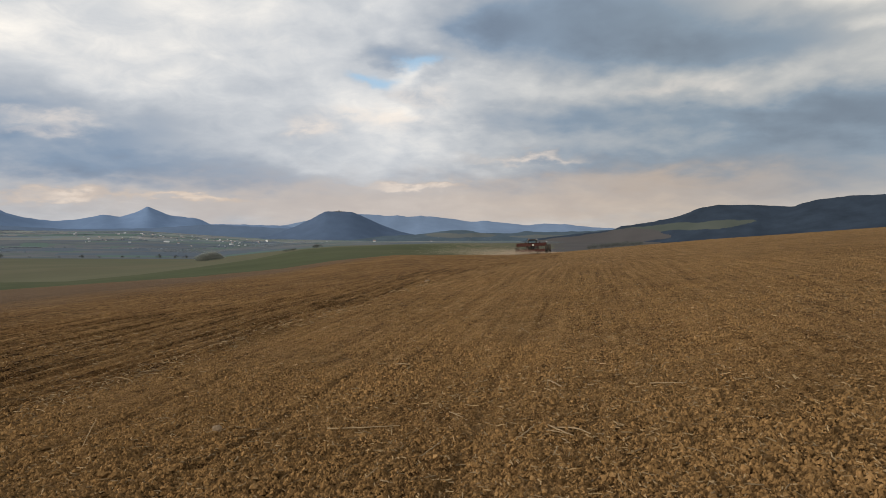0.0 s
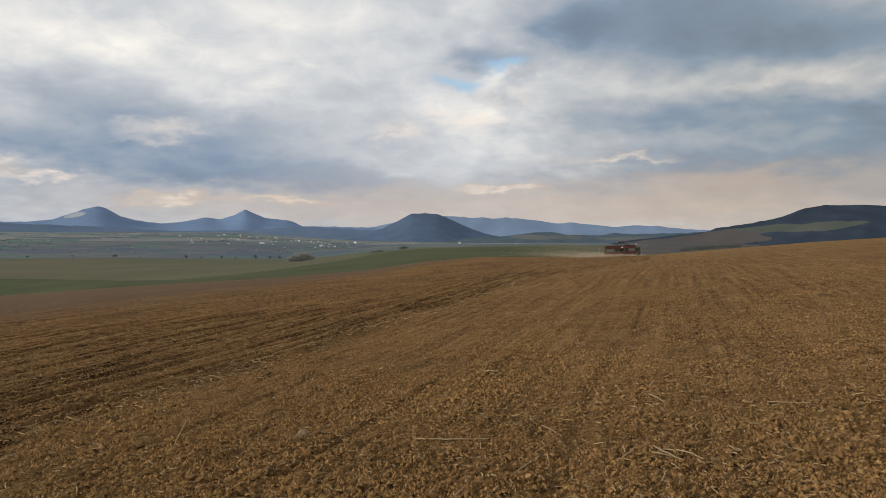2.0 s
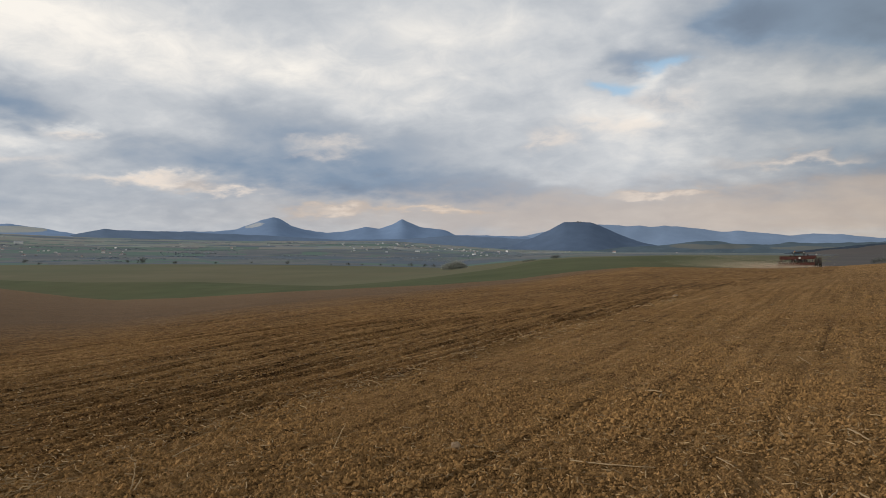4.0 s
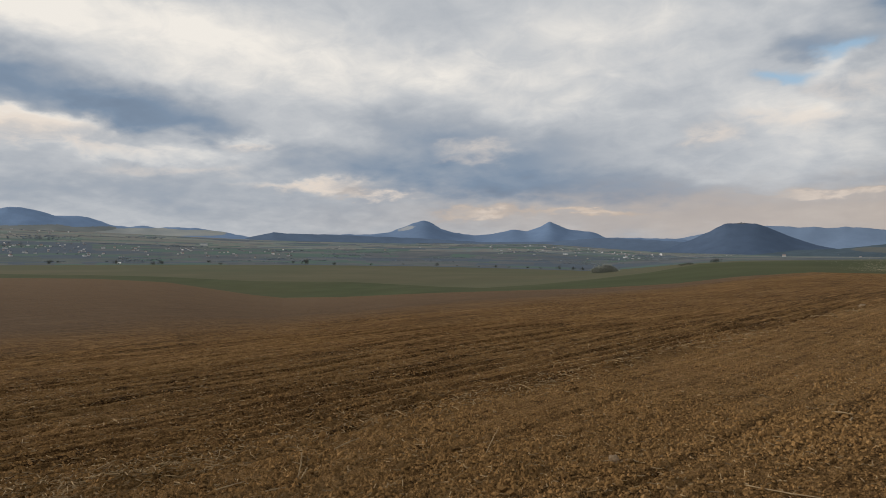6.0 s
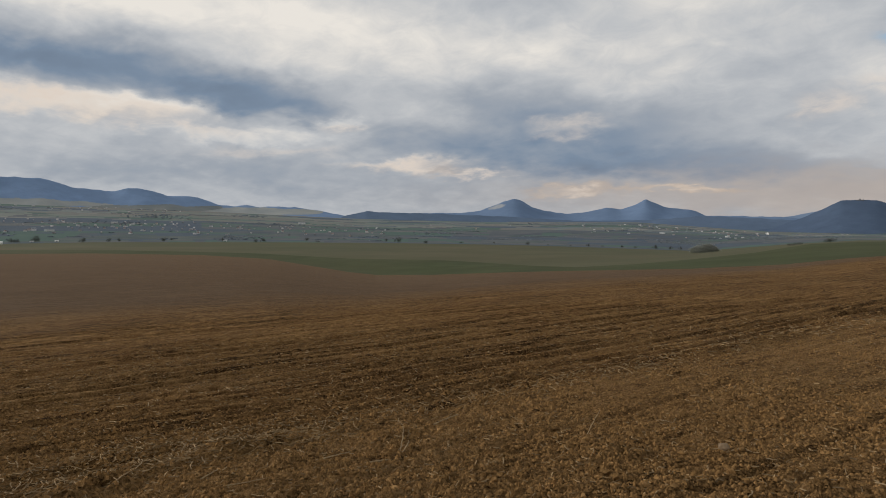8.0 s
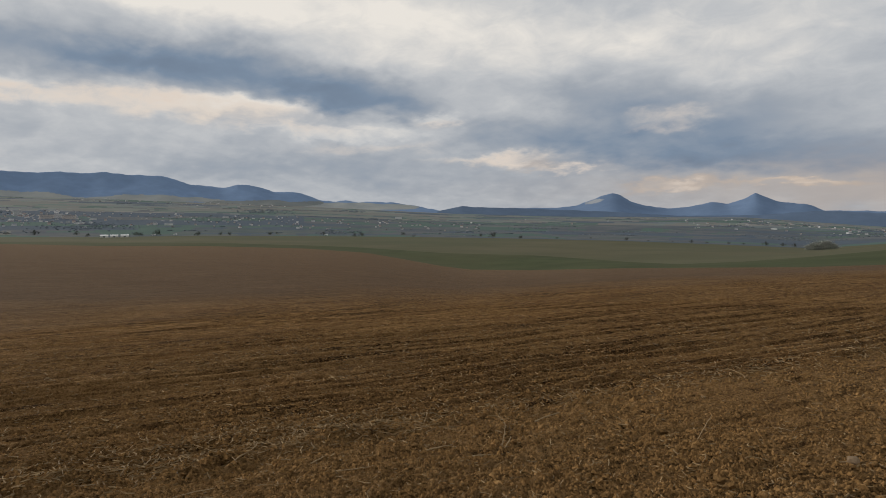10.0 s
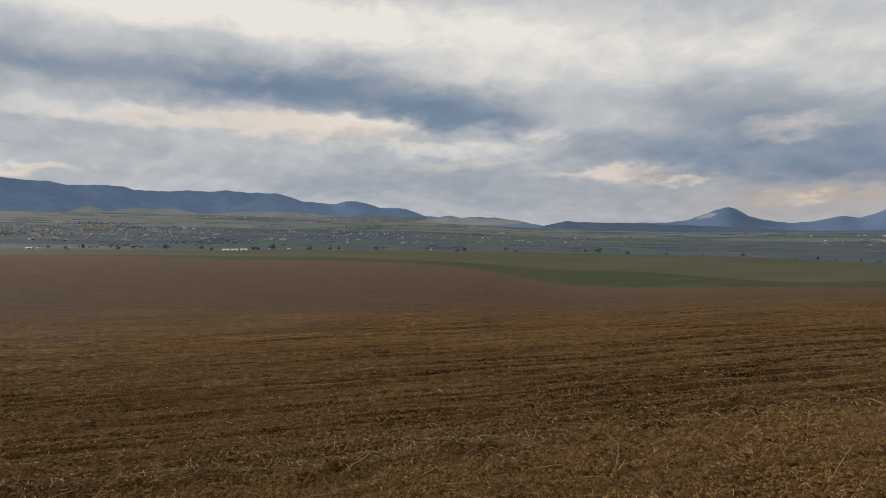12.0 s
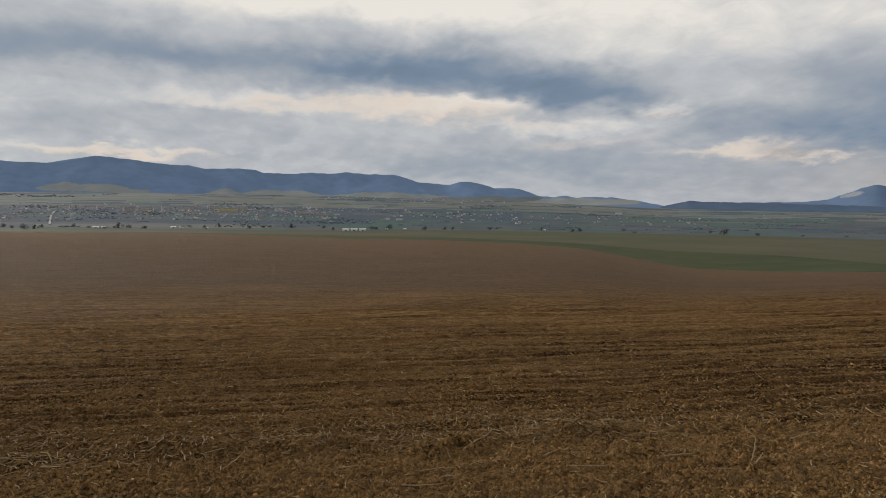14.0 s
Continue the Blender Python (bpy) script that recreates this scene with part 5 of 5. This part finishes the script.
def towns():
    g = np.random.default_rng(12)
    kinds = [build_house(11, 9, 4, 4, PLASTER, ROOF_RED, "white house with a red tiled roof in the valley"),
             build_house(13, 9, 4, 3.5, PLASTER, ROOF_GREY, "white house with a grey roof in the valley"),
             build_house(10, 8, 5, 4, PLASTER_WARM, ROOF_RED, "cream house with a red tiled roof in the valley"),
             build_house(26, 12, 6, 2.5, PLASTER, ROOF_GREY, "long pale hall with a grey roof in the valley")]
    made = [False] * 4
    # azimuth from, to, distance from, to, how many
    for a0, a1, r0, r1, n in ((62, 104, 760, 1100, 120), (78, 104, 820, 1150, 96), (46, 63, 760, 1080, 26), (63, 80, 1900, 2500, 10), (15, 30, 1000, 1800, 36), (-2, 14, 1400, 2000, 3), (30, 46, 1000, 1800, 4)):
        for i in range(n):
            k = int(g.choice(4, p=(.33, .27, .28, .12)))
            place(kinds[k], made[k], g.uniform(a0, a1), g.uniform(r0, r1), g.choice((0, 90)) + g.normal(0, 15), g.uniform(.19, .34))
            made[k] = True
    flat = build_house(46, 12, 14.5, .6, PLASTER_WARM, ROOF_GREY, "pale apartment block with window bands in town", "apartment_block", 5)
    tower = build_house(30, 13, 17.5, .6, PLASTER, ROOF_GREY, "white apartment block with window bands in town", "apartment_block", 6)
    for i, (az, r) in enumerate(((79.9, 960), (81.4, 970), (86.2, 1080), (88.4, 1090), (90.5, 1060), (93.5, 1000), (94.8, 1010))):
        place(flat, i > 0, az, r, g.normal(0, 8), .34)
    for i, (az, r) in enumerate(((80.6, 980), (83.2, 1040), (97.4, 1020), (99.2, 1050), (92.2, 1060), (89.2, 1120), (96.0, 1120))):
        place(tower, i > 0, az, r, g.normal(0, 8), .34)
    long_block = build_house(46, 12, 6, .6, mat("hazy_yellow_plaster", [(.3, (.60, .50, .26)), (.7, (.70, .60, .34))], .2, .9), ROOF_GREY, "long yellow two-storey block in town", "apartment_block", 2)
    place(long_block, False, 87.4, 1050, 2, .62)
    # white farm halls at the edge of the crops
    hall = tagged(new("farm_hall"), "long low white farm hall beyond the green crops", "farm hall", "white farm halls")
    part("wall", box(bmesh.new(), -3.1, 3.1, -4, 4, -1, 1.4), WHITE_SHEET, hall)
    bm = bmesh.new()
    q = [bm.verts.new(c) for c in ((-3.2, -4.3, 1.4), (3.2, -4.3, 1.4), (3.2, 4.3, 1.4), (-3.2, 4.3, 1.4), (-3.2, 0, 2.2), (3.2, 0, 2.2))]
    for k in ((0, 1, 5, 4), (2, 3, 4, 5), (0, 4, 3), (1, 2, 5), (3, 2, 1, 0)):
        bm.faces.new([q[i] for i in k])
    part("roof", bm, WHITE_SHEET, hall)
    part("gate", box(bmesh.new(), -.8, .8, -4.06, -4.0, -.5, 1.0), WINDOW_DARK, hall)
    for i, (az, r, size) in enumerate(((77.55, 612, 1), (76.85, 612, 1), (76.1, 612, 1), (97.2, 640, .8), (96.6, 640, .7), (91.6, 645, .8), (91.0, 645, .6), (89.1, 640, .7), (74.0, 640, .5), (72.4, 640, .5), (60.2, 640, .6))):
        place(hall, i > 0, az, r, 0, size)
    # small white chapel below the castle hill
    place(kinds[0], True, 5.9, 1500, 0, .6)
    place(kinds[3], True, 53.9, 1300, 5, .5)


towns()


def far_houses():
    """The rest of the built-up valley, too far off to tell apart."""
    g = np.random.default_rng(64)
    az = np.concatenate([g.uniform(62, 105, 230), g.uniform(79, 105, 260), g.uniform(46, 63, 40), g.uniform(15, 30, 40), g.uniform(63, 80, 40)])
    r = np.concatenate([g.uniform(780, 1200, 230), g.uniform(860, 1300, 260), g.uniform(760, 1150, 40), g.uniform(1000, 1900, 40), g.uniform(1800, 2500, 40)])
    z = lay(az, r)
    k = np.where(r > 1300, .95, .48)
    w, d, h = g.uniform(1.2, 3.6, len(az)) * k, g.uniform(1.2, 2.4, len(az)) * k, g.uniform(.8, 1.7, len(az)) * k
    base = np.array([(-1, -1, -1), (1, -1, -1), (1, 1, -1), (-1, 1, -1), (-1, -1, 1), (1, -1, 1), (1, 1, 1), (-1, 1, 1), (-1, 0, 1.7), (1, 0, 1.7)], float)
    P = base[None] * np.stack([w, d, h], -1)[:, None]
    ca, sa = np.cos(np.radians(az))[:, None], np.sin(np.radians(az))[:, None]
    X, Y = P[..., 0] * ca - P[..., 1] * sa, P[..., 0] * sa + P[..., 1] * ca
    P = np.stack([X - np.sin(np.radians(az))[:, None] * r[:, None], Y + np.cos(np.radians(az))[:, None] * r[:, None], P[..., 2] + z[:, None] + .5], -1)
    q = np.array([(0, 1, 5, 4), (1, 2, 6, 5), (2, 3, 7, 6), (3, 0, 4, 7), (4, 5, 9, 8), (6, 7, 8, 9)])
    F = (q[None] + 10 * np.arange(len(az))[:, None, None]).reshape(-1, 4)
    # wall tones with the town's haze painted into them
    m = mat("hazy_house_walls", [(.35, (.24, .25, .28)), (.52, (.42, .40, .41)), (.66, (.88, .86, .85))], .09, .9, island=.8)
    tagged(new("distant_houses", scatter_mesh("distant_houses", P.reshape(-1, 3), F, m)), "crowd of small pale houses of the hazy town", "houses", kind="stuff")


far_houses()


def far_road():
    """Pale road that climbs into the town."""
    bm = bmesh.new()
    rows = []
    for i in range(24):
        u = i / 23
        r, az, w = 700 + 280 * u, 100.25 - .35 * u * u, .9 + .2 * math.sin(i)
        p, side = compass(az, r), compass(az + 90, w)
        rows.append([bm.verts.new((p.x + k * side.x, p.y + k * side.y, ground_at(p.x + k * side.x, p.y + k * side.y) + .6)) for k in (-1, 1)])
    for a, b in zip(rows, rows[1:]):
        bm.faces.new((a[0], b[0], b[1], a[1]))
    me = bpy.data.meshes.new("road")
    bm.normal_update()
    bm.to_mesh(me)
    bm.free()
    me.materials.append(mat("pale_asphalt", [(.3, (.30, .30, .31)), (.7, (.38, .38, .38))], .3, .9))
    tagged(new("road", me), "pale country road leading into the town", "road", kind="structure")


far_road()


def castle():
    ruin = tagged(new("castle_ruin"), "small stone castle ruin on the flat hilltop", "castle ruin")
    wall = mat("ruin_stone", [(.3, (.12, .13, .15)), (.7, (.19, .19, .20))], .3, .95)
    r = 2898.0
    p = compass(8.95, r, EYE + r * math.tan(radians(1.58)))
    ruin.location = p
    part("tower", box(bmesh.new(), -3, 3, -3, 3, -8, 5, .4, .9), wall, ruin)
    part("wall", box(bmesh.new(), -16, -3, -3, 3, -8, 1.5, .3), wall, ruin)
    part("wall", box(bmesh.new(), 3, 14, -3, 3, -8, 1.2, .3), wall, ruin)
    part("gable", box(bmesh.new(), 8, 13, -3, 3, 1.2, 3, .2, .5), wall, ruin)


castle()

# ---------------------------------------------------------------- what moves


def motions():
    # the tractor drives straight away along its drill line, the seed drill close behind it
    heading, speed, start = -9.0, 1.5, 135.0
    def on_field(r, side=0.0):
        c = compass(-8.05, r) + compass(-8.05 - 90, side)
        return c.x, c.y, ground_at(c.x, c.y) + .02
    times = [i * .5 for i in range(29)]
    lean = -math.degrees(SLOPE_X) * .55
    for thing, gap in ((TRACTOR, 0.0), (DRILL, -2.9)):
        rows = []
        for t in times:
            x, y, z = on_field(start + gap + speed * t)
            rows.append((t, pose(x, y, z, -1.2, lean, heading)))
        walk(thing, rows)
    for thing in (TRACTOR, DRILL):
        for part_ob in thing.children:
            if "wheel" in part_ob.name:
                place0 = part_ob.matrix_basis.copy()
                walk(part_ob, [(t, place0 @ pose(0, 0, 0, -math.degrees(speed * t / place0.translation.z))) for t in times])
    for puff, side, back in PUFFS:
        rows = []
        for t in times:
            x, y, z = on_field(start + back - 2.6 + speed * t, side - .12 * t)
            rows.append((t, pose(x, y, z + .1, 0, 0, heading + 2 * t)))
        walk(puff, rows)
    # the bird passes eight metres off, dipping to the right
    eye = Vector((-.25, .54, 1.53))
    rows = []
    when = [6.4, 6.5, 6.6, 6.7, 6.8, 6.9, 7.0, 7.1, 7.2]
    ahead = [.5, 1.92, 3.27, 4.7, 6.2, 7.7, 9.25, 10.8, 12.5]
    height = [1.80, 1.74, 1.69, 1.63, 1.55, 1.43, 1.26, 1.07, .86]
    for i in range(141):
        t = i * .1
        s = float(np.interp(t, when, ahead)) + 15.0 * (min(t - 6.4, 0) + max(t - 7.2, 0))
        h = float(np.interp(t, when, height)) + 1.2 * max(t - 7.3, 0)
        p = eye + compass(64, 8) + compass(-26, s)
        rows.append((t, pose(p.x, p.y, eye.z + h, -3, 0, -26)))
    BIRD.scale = (.72, .72, .72)
    walk(BIRD, rows)
    for w, sx in WINGS:
        base = w.matrix_basis.copy()
        walk(w, [(i * .05, base @ pose(0, 0, 0, 0, sx * (4 + 14 * math.sin(i * .05 * 2 * math.pi * 4.0)), 0)) for i in range(281)])


motions()
